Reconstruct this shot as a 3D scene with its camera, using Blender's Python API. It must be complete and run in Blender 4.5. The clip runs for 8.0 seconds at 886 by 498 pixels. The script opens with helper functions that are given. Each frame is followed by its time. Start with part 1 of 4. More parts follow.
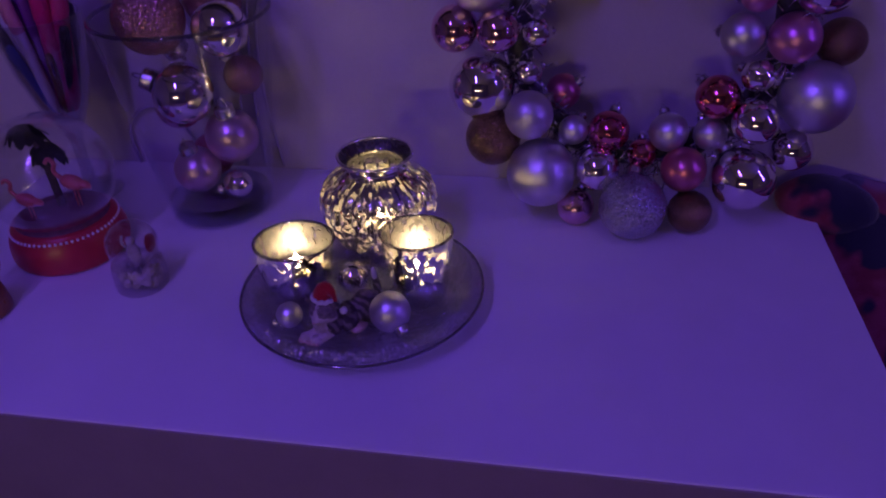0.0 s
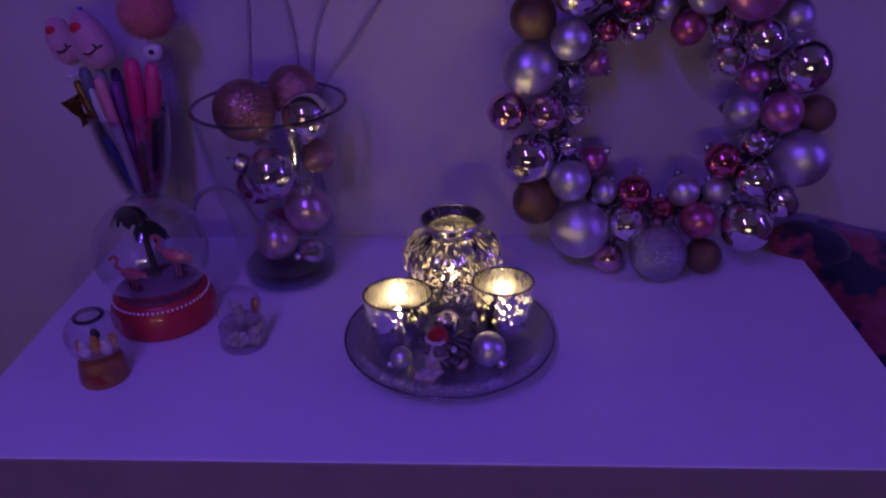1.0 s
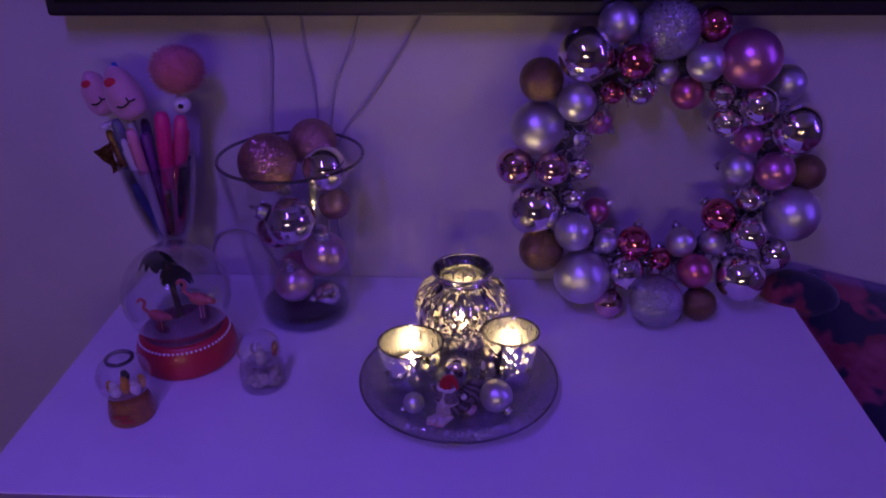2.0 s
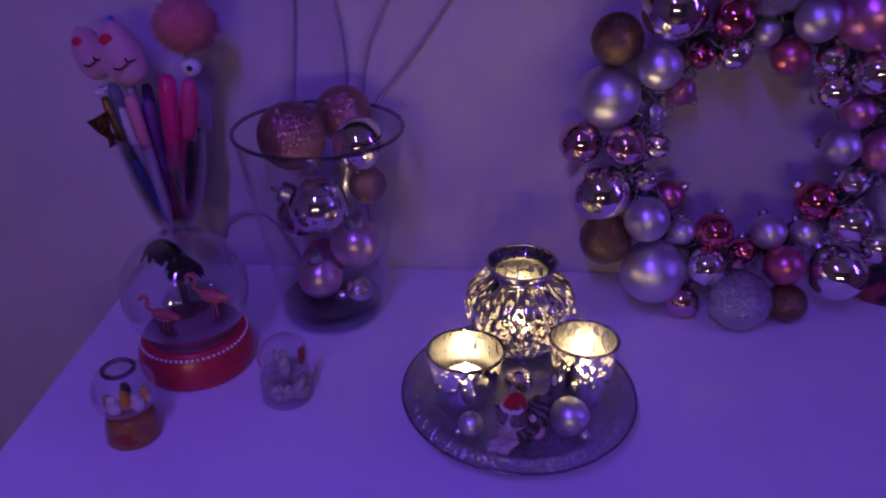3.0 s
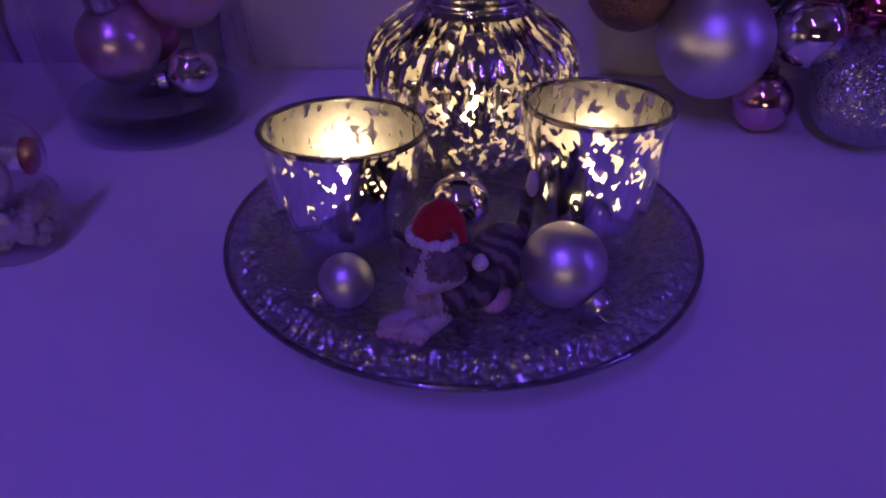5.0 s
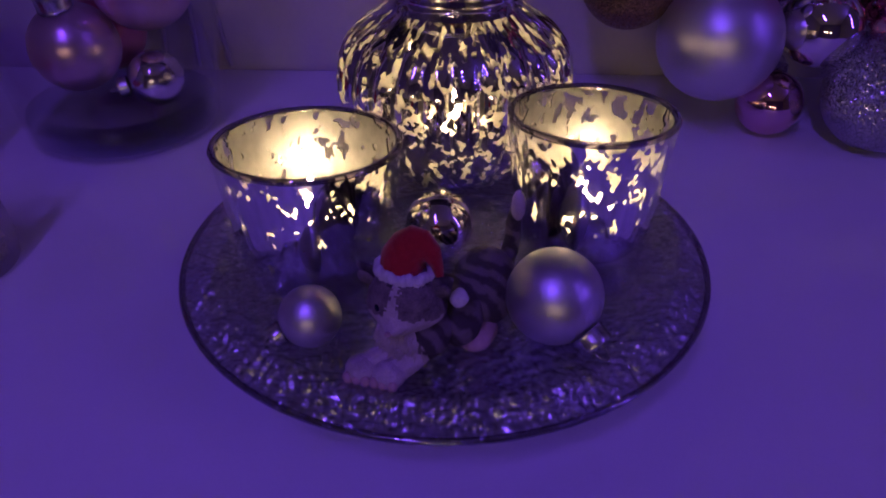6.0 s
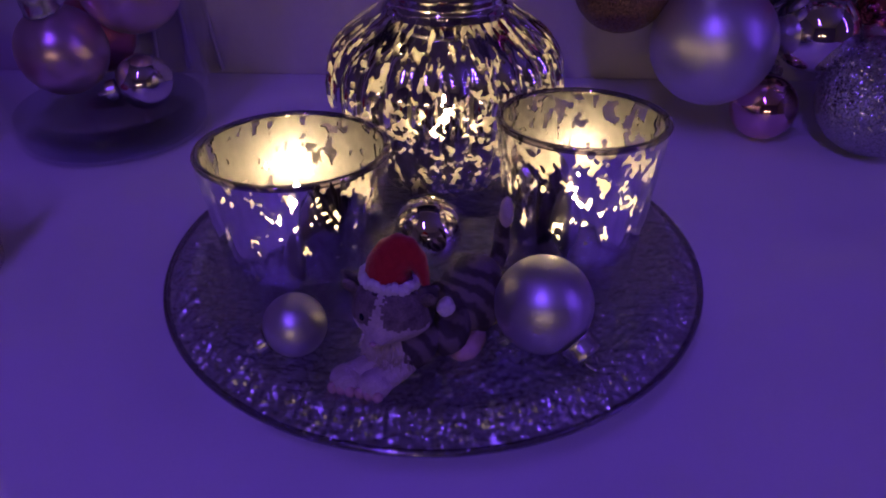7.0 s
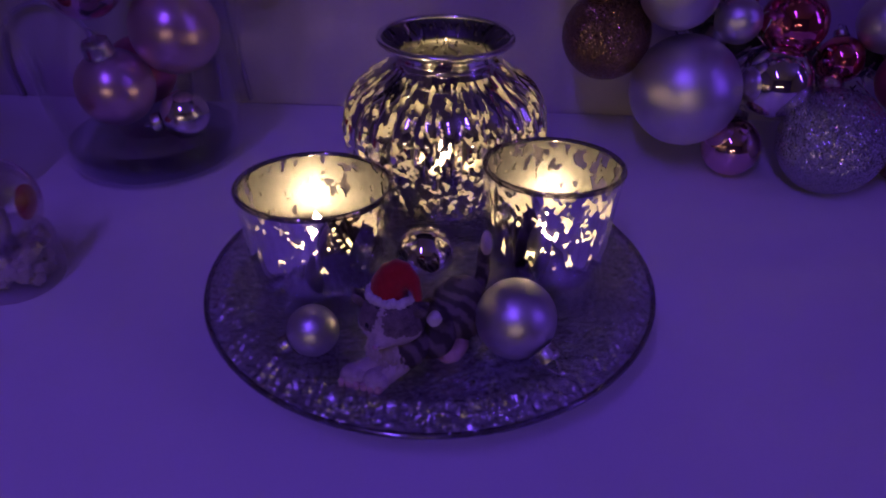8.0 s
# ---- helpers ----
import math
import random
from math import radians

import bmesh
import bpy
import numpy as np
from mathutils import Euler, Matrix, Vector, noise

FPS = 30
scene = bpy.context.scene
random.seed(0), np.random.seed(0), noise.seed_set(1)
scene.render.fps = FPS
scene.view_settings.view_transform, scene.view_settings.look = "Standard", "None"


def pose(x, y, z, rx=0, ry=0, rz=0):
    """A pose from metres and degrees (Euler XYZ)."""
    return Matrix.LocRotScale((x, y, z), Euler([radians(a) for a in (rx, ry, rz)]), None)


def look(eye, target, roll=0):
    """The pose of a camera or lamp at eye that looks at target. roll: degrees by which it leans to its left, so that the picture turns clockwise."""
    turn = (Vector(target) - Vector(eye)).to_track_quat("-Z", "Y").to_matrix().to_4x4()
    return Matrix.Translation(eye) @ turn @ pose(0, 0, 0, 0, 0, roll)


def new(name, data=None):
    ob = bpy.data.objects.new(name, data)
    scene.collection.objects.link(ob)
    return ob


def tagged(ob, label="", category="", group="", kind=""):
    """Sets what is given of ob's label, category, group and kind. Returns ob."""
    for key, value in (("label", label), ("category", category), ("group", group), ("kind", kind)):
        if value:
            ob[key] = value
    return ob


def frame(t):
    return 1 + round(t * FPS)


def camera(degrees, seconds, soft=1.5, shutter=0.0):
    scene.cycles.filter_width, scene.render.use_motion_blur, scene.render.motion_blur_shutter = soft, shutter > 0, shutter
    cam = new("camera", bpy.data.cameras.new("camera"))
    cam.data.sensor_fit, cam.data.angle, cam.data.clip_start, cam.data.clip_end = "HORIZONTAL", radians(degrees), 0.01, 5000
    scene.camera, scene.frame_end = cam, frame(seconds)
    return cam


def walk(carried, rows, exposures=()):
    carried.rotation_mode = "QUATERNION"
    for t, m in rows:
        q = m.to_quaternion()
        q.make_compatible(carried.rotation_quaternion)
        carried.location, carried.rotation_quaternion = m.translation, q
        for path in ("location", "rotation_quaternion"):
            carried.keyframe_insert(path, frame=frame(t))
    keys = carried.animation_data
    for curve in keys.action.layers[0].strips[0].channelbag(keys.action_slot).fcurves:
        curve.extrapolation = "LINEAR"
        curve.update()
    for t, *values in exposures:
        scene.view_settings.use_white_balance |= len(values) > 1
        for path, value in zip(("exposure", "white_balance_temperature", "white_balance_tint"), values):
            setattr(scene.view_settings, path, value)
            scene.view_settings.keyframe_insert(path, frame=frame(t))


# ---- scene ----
EXPOSURES = [(0.0, 0.08), (1.0, 0.12), (2.4, 0.5), (3.5, 0.45), (4.5, 0.24), (6.0, -0.12), (7.0, -0.12), (8.0, -0.24)]
cam = camera(61.0, 8.0, soft=1.9, shutter=0.4)
PATH = [
    (0, (0.15, -0.454, 1.166), (-0.152, 1.179, 0.052), -2.4),
    (0.5, (0.092, -0.514, 1.17), (-0.075, 1.209, 0.17), -2.6),
    (1, (0.029, -0.56, 1.209), (-0.07, 1.191, 0.249), -1.6),
    (2.3, (0.011, -0.58, 1.262), (-0.078, 1.188, 0.332), -0.3),
    (2.5, (-0.007, -0.562, 1.259), (-0.087, 1.202, 0.319), -0.2),
    (3, (-0.035, -0.48, 1.215), (-0.124, 1.263, 0.238), -0.2),
    (3.5, (-0.015, -0.378, 1.127), (-0.073, 1.37, 0.158), 0.0),
    (4, (0.004, -0.313, 1.044), (-0.022, 1.381, -0.02), 1.1),
    (4.5, (0.008, -0.28, 1.012), (-0.042, 1.404, -0.065), 0.0),
    (4.7, (0.003, -0.272, 0.992), (-0.059, 1.399, -0.104), 0.4),
    (5.8, (0.01, -0.232, 0.975), (-0.078, 1.401, -0.177), -0.1),
    (6, (0.01, -0.23, 0.975), (-0.057, 1.415, -0.161), -0.1),
    (6.5, (0.011, -0.223, 0.972), (-0.055, 1.423, -0.161), -0.1),
    (7, (0.013, -0.226, 0.974), (-0.049, 1.423, -0.156), -0.0),
    (7.5, (0.02, -0.238, 0.986), (-0.032, 1.416, -0.137), -0.3),
    (8, (0.022, -0.264, 1.006), (-0.076, 1.397, -0.103), 0.6),
]
walk(cam, [(t, look(eye, target, roll)) for t, eye, target, roll in PATH], exposures=EXPOSURES)

# ---- world and light ----
world = bpy.data.worlds.new("night")
scene.world = world
world.use_nodes = True
world.node_tree.nodes["Background"].inputs[0].default_value = (0.01, 0.008, 0.03, 1)
world.node_tree.nodes["Background"].inputs[1].default_value = 0.1

LED = (0.183, 0.069, 1.0)          # violet-blue strip light
LED_POWER = 172.0
FLAME = (1.0, 0.71, 0.40)
FLAME_POWER = 340.0

TOP = 0.80                        # height of the dresser top
WALL = 0.218                      # face of the wall behind it
FLOOR_Z = 0.822                   # upper face of the glass plate


# ---- material helpers ----
def mat(name):
    m = bpy.data.materials.new(name)
    m.use_nodes = True
    nt = m.node_tree
    nt.nodes.clear()
    out = nt.nodes.new("ShaderNodeOutputMaterial")
    return m, nt, out


def node(nt, kind, **sets):
    n = nt.nodes.new(kind)
    for k, v in sets.items():
        if k in n.inputs:
            n.inputs[k].default_value = v
    return n


def coords(nt, kind="Object", scale=(1, 1, 1)):
    tc = nt.nodes.new("ShaderNodeTexCoord")
    mp = nt.nodes.new("ShaderNodeMapping")
    mp.inputs["Scale"].default_value = scale
    nt.links.new(tc.outputs[kind], mp.inputs[0])
    return mp.outputs[0]


def noise_of(nt, vec, scale, detail=3.0, rough=0.55):
    n = node(nt, "ShaderNodeTexNoise", Scale=scale, Detail=detail, Roughness=rough)
    nt.links.new(vec, n.inputs["Vector"])
    return n.outputs["Fac"]


def ramp(nt, fac, a, b, lo=0.0, hi=1.0):
    r = nt.nodes.new("ShaderNodeValToRGB")
    r.color_ramp.elements[0].position, r.color_ramp.elements[1].position = lo, hi
    r.color_ramp.elements[0].color, r.color_ramp.elements[1].color = (*a, 1), (*b, 1)
    nt.links.new(fac, r.inputs[0])
    return r.outputs[0]


def maths(nt, op, a, b=None):
    n = nt.nodes.new("ShaderNodeMath")
    n.operation = op
    for i, v in enumerate((a, b)):
        if v is None:
            continue
        if isinstance(v, (int, float)):
            n.inputs[i].default_value = v
        else:
            nt.links.new(v, n.inputs[i])
    return n.outputs[0]


def bump_of(nt, height, strength, distance):
    b = node(nt, "ShaderNodeBump", Strength=strength, Distance=distance)
    nt.links.new(height, b.inputs["Height"])
    return b.outputs[0]


def surface(name, a, b=None, rough=0.5, metal=0.0, grain=60.0, bump=0.0, fine=600.0, coat=0.0, rough_var=0.08, sheen=0.0, depth=0.001):
    """A solid surface: two tones by a coarse and a fine noise, uneven gloss and fine relief."""
    m, nt, out = mat(name)
    p = node(nt, "ShaderNodeBsdfPrincipled", Metallic=metal)
    v = coords(nt)
    n1 = noise_of(nt, v, grain, 4.0)
    n2 = noise_of(nt, v, fine, 2.0)
    mix = maths(nt, "ADD", maths(nt, "MULTIPLY", n1, 0.7), maths(nt, "MULTIPLY", n2, 0.3))
    nt.links.new(ramp(nt, mix, a, b or tuple(c * 0.85 for c in a), 0.3, 0.7), p.inputs["Base Color"])
    nt.links.new(maths(nt, "ADD", maths(nt, "MULTIPLY", n1, 2 * rough_var), rough - rough_var), p.inputs["Roughness"])
    if coat:
        p.inputs["Coat Weight"].default_value = coat
        p.inputs["Coat Roughness"].default_value = 0.08
    if sheen:
        p.inputs["Sheen Weight"].default_value = sheen
    if bump:
        nt.links.new(bump_of(nt, mix, bump, depth), p.inputs["Normal"])
    nt.links.new(p.outputs[0], out.inputs[0])
    return m


def glow(name, colour, power):
    m, nt, out = mat(name)
    e = node(nt, "ShaderNodeEmission", Color=(*colour, 1), Strength=power)
    nt.links.new(e.outputs[0], out.inputs[0])
    return m


def glass(name, tint=(0.97, 0.97, 0.98), gloss_rough=0.02, ior=1.5, bump=0.0, scale=300.0, extra=0.0, depth=0.0006, power=4.0, pebbled=False):
    """Thin clear glass: what lies behind it shows straight through, with a Fresnel gloss."""
    m, nt, out = mat(name)
    t = node(nt, "ShaderNodeBsdfTransparent", Color=(*tint, 1))
    g = node(nt, "ShaderNodeBsdfGlossy", Roughness=gloss_rough, Color=(0.95, 0.95, 0.97, 1))
    f = node(nt, "ShaderNodeLayerWeight", Blend=0.5)
    if bump:
        v = coords(nt)
        h = maths(nt, "ADD", noise_of(nt, v, scale, 2.0), maths(nt, "MULTIPLY", noise_of(nt, v, scale * 0.3, 2.0), 0.8))
        if pebbled:
            vo = node(nt, "ShaderNodeTexVoronoi", Scale=scale, Smoothness=0.6)
            vo.feature = "SMOOTH_F1"
            nt.links.new(v, vo.inputs["Vector"])
            h = maths(nt, "ADD", maths(nt, "MULTIPLY", vo.outputs["Distance"], -1.0), maths(nt, "MULTIPLY", noise_of(nt, v, scale * 0.35, 0.0), 0.9))
        b = bump_of(nt, h, bump, depth)
        nt.links.new(b, g.inputs["Normal"])
        nt.links.new(b, f.inputs["Normal"])
    mx = nt.nodes.new("ShaderNodeMixShader")
    edge = maths(nt, "MULTIPLY", maths(nt, "POWER", f.outputs["Facing"], power), 0.75)
    nt.links.new(maths(nt, "ADD", edge, 0.035 + extra), mx.inputs[0])
    nt.links.new(t.outputs[0], mx.inputs[1])
    nt.links.new(g.outputs[0], mx.inputs[2])
    nt.links.new(mx.outputs[0], out.inputs[0])
    return m


def glitter(name, a, b, scale=46.0, rough=0.2):
    """Glitter-coated ball: tiny flakes, each turned its own way."""
    m, nt, out = mat(name)
    p = node(nt, "ShaderNodeBsdfPrincipled", Metallic=0.8, Roughness=rough)
    v = coords(nt)
    vo = node(nt, "ShaderNodeTexVoronoi", Scale=scale)
    nt.links.new(v, vo.inputs["Vector"])
    geo = nt.nodes.new("ShaderNodeNewGeometry")
    off = nt.nodes.new("ShaderNodeVectorMath")
    off.operation = "MULTIPLY_ADD"
    off.inputs[1].default_value, off.inputs[2].default_value = (1.1, 1.1, 1.1), (-0.55, -0.55, -0.55)
    nt.links.new(vo.outputs["Color"], off.inputs[0])
    add = nt.nodes.new("ShaderNodeVectorMath")
    nt.links.new(geo.outputs["Normal"], add.inputs[0])
    nt.links.new(off.outputs[0], add.inputs[1])
    nrm = nt.nodes.new("ShaderNodeVectorMath")
    nrm.operation = "NORMALIZE"
    nt.links.new(add.outputs[0], nrm.inputs[0])
    nt.links.new(nrm.outputs[0], p.inputs["Normal"])
    sep = nt.nodes.new("ShaderNodeSeparateColor")
    nt.links.new(vo.outputs["Color"], sep.inputs[0])
    nt.links.new(ramp(nt, sep.outputs[1], a, b, 0.1, 0.9), p.inputs["Base Color"])
    nt.links.new(p.outputs[0], out.inputs[0])
    return m


def mercury(name, radius, height, amount, inner=False, clear_foot=0.006, scale=110.0, rise=0.07, solid_above=1.0):
    """Old mercury glass: a mirror coat with clear flaked-off patches, more of them towards the top."""
    m, nt, out = mat(name)
    tc = nt.nodes.new("ShaderNodeTexCoord")
    sp = nt.nodes.new("ShaderNodeSeparateXYZ")
    nt.links.new(tc.outputs["Object"], sp.inputs[0])
    ang = maths(nt, "MULTIPLY", maths(nt, "ARCTAN2", sp.outputs[0], maths(nt, "MULTIPLY", sp.outputs[1], -1.0)), radius)
    cb = nt.nodes.new("ShaderNodeCombineXYZ")
    nt.links.new(ang, cb.inputs[0])
    nt.links.new(maths(nt, "MULTIPLY", sp.outputs[2], 0.8), cb.inputs[1])
    v = cb.outputs[0]
    flake = maths(nt, "ADD", maths(nt, "MULTIPLY", noise_of(nt, v, scale, 2.0, 0.55), 0.72),
                  maths(nt, "MULTIPLY", noise_of(nt, v, scale * 2.8, 1.0, 0.5), 0.28))
    region = noise_of(nt, v, scale * 0.35, 1.0)
    up = maths(nt, "MULTIPLY", maths(nt, "DIVIDE", sp.outputs[2], height), rise)
    level = maths(nt, "ADD", maths(nt, "ADD", flake, maths(nt, "MULTIPLY", region, 0.22)), up)
    hole = ramp(nt, level, (0, 0, 0), (1, 1, 1), amount - 0.006, amount + 0.006)
    foot = maths(nt, "LESS_THAN", sp.outputs[2], clear_foot)
    hole = maths(nt, "MAXIMUM", hole, foot)
    hole = maths(nt, "MULTIPLY", hole, maths(nt, "LESS_THAN", sp.outputs[2], solid_above))
    if inner:
        coat = node(nt, "ShaderNodeBsdfPrincipled", Metallic=0.75, Roughness=0.40)
        n = noise_of(nt, v, 260.0, 3.0)
        nt.links.new(ramp(nt, n, (0.130, 0.126, 0.118), (0.085, 0.082, 0.077), 0.3, 0.75), coat.inputs["Base Color"])
    else:
        coat = node(nt, "ShaderNodeBsdfPrincipled", Metallic=1.0, Roughness=0.07)
        st = coords(nt, scale=(1, 1, 0.15))
        n = noise_of(nt, st, 420.0, 2.0)
        nt.links.new(ramp(nt, n, (0.88, 0.87, 0.89), (0.66, 0.64, 0.68), 0.35, 0.75), coat.inputs["Base Color"])
        nt.links.new(bump_of(nt, noise_of(nt, v, 120.0, 2.0), 0.15, 0.0006), coat.inputs["Normal"])
    tr = node(nt, "ShaderNodeBsdfTransparent", Color=(0.97, 0.95, 0.90, 1))
    tl = node(nt, "ShaderNodeBsdfTranslucent", Color=(0.72, 0.68, 0.61, 1))
    gl = node(nt, "ShaderNodeBsdfGlossy", Roughness=0.03)
    m1 = nt.nodes.new("ShaderNodeMixShader")
    m1.inputs[0].default_value = 0.0 if inner else 0.55
    nt.links.new(tr.outputs[0], m1.inputs[1])
    nt.links.new(tl.outputs[0], m1.inputs[2])
    m2 = nt.nodes.new("ShaderNodeMixShader")
    fr = node(nt, "ShaderNodeLayerWeight", Blend=0.5)
    nt.links.new(maths(nt, "ADD", maths(nt, "MULTIPLY", maths(nt, "POWER", fr.outputs["Facing"], 4.0), 0.7), 0.04), m2.inputs[0])
    nt.links.new(m1.outputs[0], m2.inputs[1])
    nt.links.new(gl.outputs[0], m2.inputs[2])
    m3 = nt.nodes.new("ShaderNodeMixShader")
    nt.links.new(hole, m3.inputs[0])
    nt.links.new(coat.outputs[0], m3.inputs[1])
    nt.links.new(m2.outputs[0], m3.inputs[2])
    nt.links.new(m3.outputs[0], out.inputs[0])
    return m


# ---- mesh helpers ----
def mesh_of(name, bm, *materials, smooth=True):
    me = bpy.data.meshes.new(name)
    bm.normal_update()
    bm.to_mesh(me)
    bm.free()
    for m in materials:
        me.materials.append(m)
    if smooth:
        for p in me.polygons:
            p.use_smooth = True
    return me


def part(name, bm, material, parent=None, label="", smooth=True, at=None):
    """Links a bmesh (or a finished mesh) as one object under a thing or part."""
    mats = material if isinstance(material, (list, tuple)) else [material]
    me = bm if isinstance(bm, bpy.types.Mesh) else mesh_of(name, bm, *mats, smooth=smooth)
    ob = new(name, me)
    if parent:
        ob.parent = parent
    if at is not None:
        ob.matrix_basis = at if isinstance(at, Matrix) else Matrix.Translation(at)
    if label:
        ob["label"] = label
    return ob


def thing(name, at, label, category, group="", kind=""):
    ob = new(name)
    ob.empty_display_size = 0.02
    ob.matrix_basis = at if isinstance(at, Matrix) else Matrix.Translation(at)
    return tagged(ob, label, category, group, kind)


def lathe(profile, segs=64, shape=None, bm=None, mi=0):
    """Turns (radius, height) pairs round z; shape(angle, height) scales the radius."""
    bm = bm or bmesh.new()
    rings = []
    for r, z in profile:
        if r < 1e-6:
            rings.append([bm.verts.new((0, 0, z))])
            continue
        ring = []
        for i in range(segs):
            a = 2 * math.pi * i / segs
            k = r * (shape(a, z) if shape else 1.0)
            ring.append(bm.verts.new((k * math.cos(a), k * math.sin(a), z)))
        rings.append(ring)
    for lo, hi in zip(rings, rings[1:]):
        for i in range(segs):
            j = (i + 1) % segs
            if len(lo) == 1 and len(hi) == 1:
                continue
            if len(lo) == 1:
                f = bm.faces.new((lo[0], hi[j], hi[i]))
            elif len(hi) == 1:
                f = bm.faces.new((lo[i], lo[j], hi[0]))
            else:
                f = bm.faces.new((lo[i], lo[j], hi[j], hi[i]))
            f.material_index = mi
    return bm


def rounded(points, steps=4):
    """Corner-cut smoothing of a profile."""
    pts = [Vector(p) for p in points]
    for _ in range(steps):
        nxt = [pts[0]]
        for a, b in zip(pts, pts[1:]):
            nxt += [a * 0.75 + b * 0.25, a * 0.25 + b * 0.75]
        pts = nxt + [pts[-1]]
    return [(p.x, p.y) for p in pts]


def blob(bm, centre, size, u=20, v=12, turn=None, mi=0, wobble=0.0, freq=60.0):
    """An ellipsoid added to a bmesh, roughened by a little noise."""
    m = Matrix.Translation(centre) @ (turn or Matrix.Identity(4)) @ Matrix.Diagonal((*size, 1))
    got = bmesh.ops.create_uvsphere(bm, u_segments=u, v_segments=v, radius=1.0, matrix=m)
    for w in got["verts"]:
        if wobble:
            d = (w.co - Vector(centre)).normalized()
            w.co += d * wobble * noise.noise(w.co * freq)
        for f in w.link_faces:
            f.material_index = mi
    return bm


def box(size, centre=(0, 0, 0), bevel=0.0, segs=2, bm=None):
    bm = bm or bmesh.new()
    got = bmesh.ops.create_cube(bm, size=1.0, matrix=Matrix.Translation(centre) @ Matrix.Diagonal((*size, 1)))
    if bevel:
        edges = {e for w in got["verts"] for e in w.link_edges}
        bmesh.ops.bevel(bm, geom=list(edges), offset=bevel, segments=segs, profile=0.6, affect="EDGES")
    return bm


def tube(points, radius, segs=8, taper=None, bm=None, mi=0, smooth=4):
    """A round rod along points."""
    bm = bm or bmesh.new()
    pts = [Vector(p) for p in points]
    for _ in range(smooth if len(pts) > 2 else 0):
        nxt = [pts[0]]
        for a, b in zip(pts, pts[1:]):
            nxt += [a * 0.75 + b * 0.25, a * 0.25 + b * 0.75]
        pts = nxt + [pts[-1]]
        if len(pts) > 60:
            break
    rings, side = [], None
    for i, p in enumerate(pts):
        d = (pts[min(i + 1, len(pts) - 1)] - pts[max(i - 1, 0)]).normalized()
        side = d.orthogonal() if side is None else (side - d * side.dot(d))
        side.normalize()
        up = d.cross(side)
        r = radius * (taper(i / (len(pts) - 1)) if taper else 1.0)
        rings.append([bm.verts.new(p + r * (math.cos(2 * math.pi * k / segs) * side + math.sin(2 * math.pi * k / segs) * up)) for k in range(segs)])
    for a, b in zip(rings, rings[1:]):
        for k in range(segs):
            f = bm.faces.new((a[k], a[(k + 1) % segs], b[(k + 1) % segs], b[k]))
            f.material_index = mi
    for ring, flip in ((rings[0], True), (rings[-1], False)):
        f = bm.faces.new(ring[::-1] if flip else ring)
        f.material_index = mi
    return bm


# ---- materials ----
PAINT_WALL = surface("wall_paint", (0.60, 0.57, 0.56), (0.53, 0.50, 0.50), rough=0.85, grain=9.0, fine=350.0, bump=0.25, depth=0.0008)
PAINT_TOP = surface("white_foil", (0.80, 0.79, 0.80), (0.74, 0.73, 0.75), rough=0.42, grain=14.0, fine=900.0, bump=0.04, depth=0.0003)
# Same white dresser; the dimmer front and sides are put into this colour.
PAINT_BODY_SHADED = surface("shaded_white_board", (0.30, 0.235, 0.25), (0.25, 0.195, 0.21), rough=0.5, grain=20.0, fine=700.0, bump=0.05)
# Unseen walls: coloured darker than the north wall to cut bounced light.
PAINT_ROOM_DIM = surface("dimmed_room_paint", (0.30, 0.27, 0.28), (0.24, 0.22, 0.23), rough=0.85, grain=6.0, fine=300.0, bump=0.2)
CEILING_PAINT = surface("ceiling_paint", (0.50, 0.49, 0.49), (0.45, 0.44, 0.44), rough=0.9, grain=5.0, fine=200.0, bump=0.2)
WOOD_FLOOR = surface("laminate", (0.26, 0.18, 0.12), (0.18, 0.12, 0.08), rough=0.4, grain=12.0, fine=160.0, bump=0.1)
BLACK_PLASTIC = surface("black_plastic", (0.012, 0.012, 0.014), (0.02, 0.02, 0.022), rough=0.35, grain=80.0)
SCREEN = surface("dark_screen", (0.006, 0.006, 0.008), (0.009, 0.009, 0.011), rough=0.12, grain=4.0, rough_var=0.02)
CABLE = surface("grey_cable", (0.42, 0.39, 0.43), (0.34, 0.31, 0.35), rough=0.5, grain=90.0)
SILVER_METAL = surface("silver_cap", (0.78, 0.77, 0.80), (0.6, 0.59, 0.62), rough=0.22, metal=1.0, grain=200.0, bump=0.1)
DARK_WIRE = surface("dark_wire", (0.05, 0.05, 0.06), (0.1, 0.1, 0.11), rough=0.5, metal=0.4, grain=300.0)
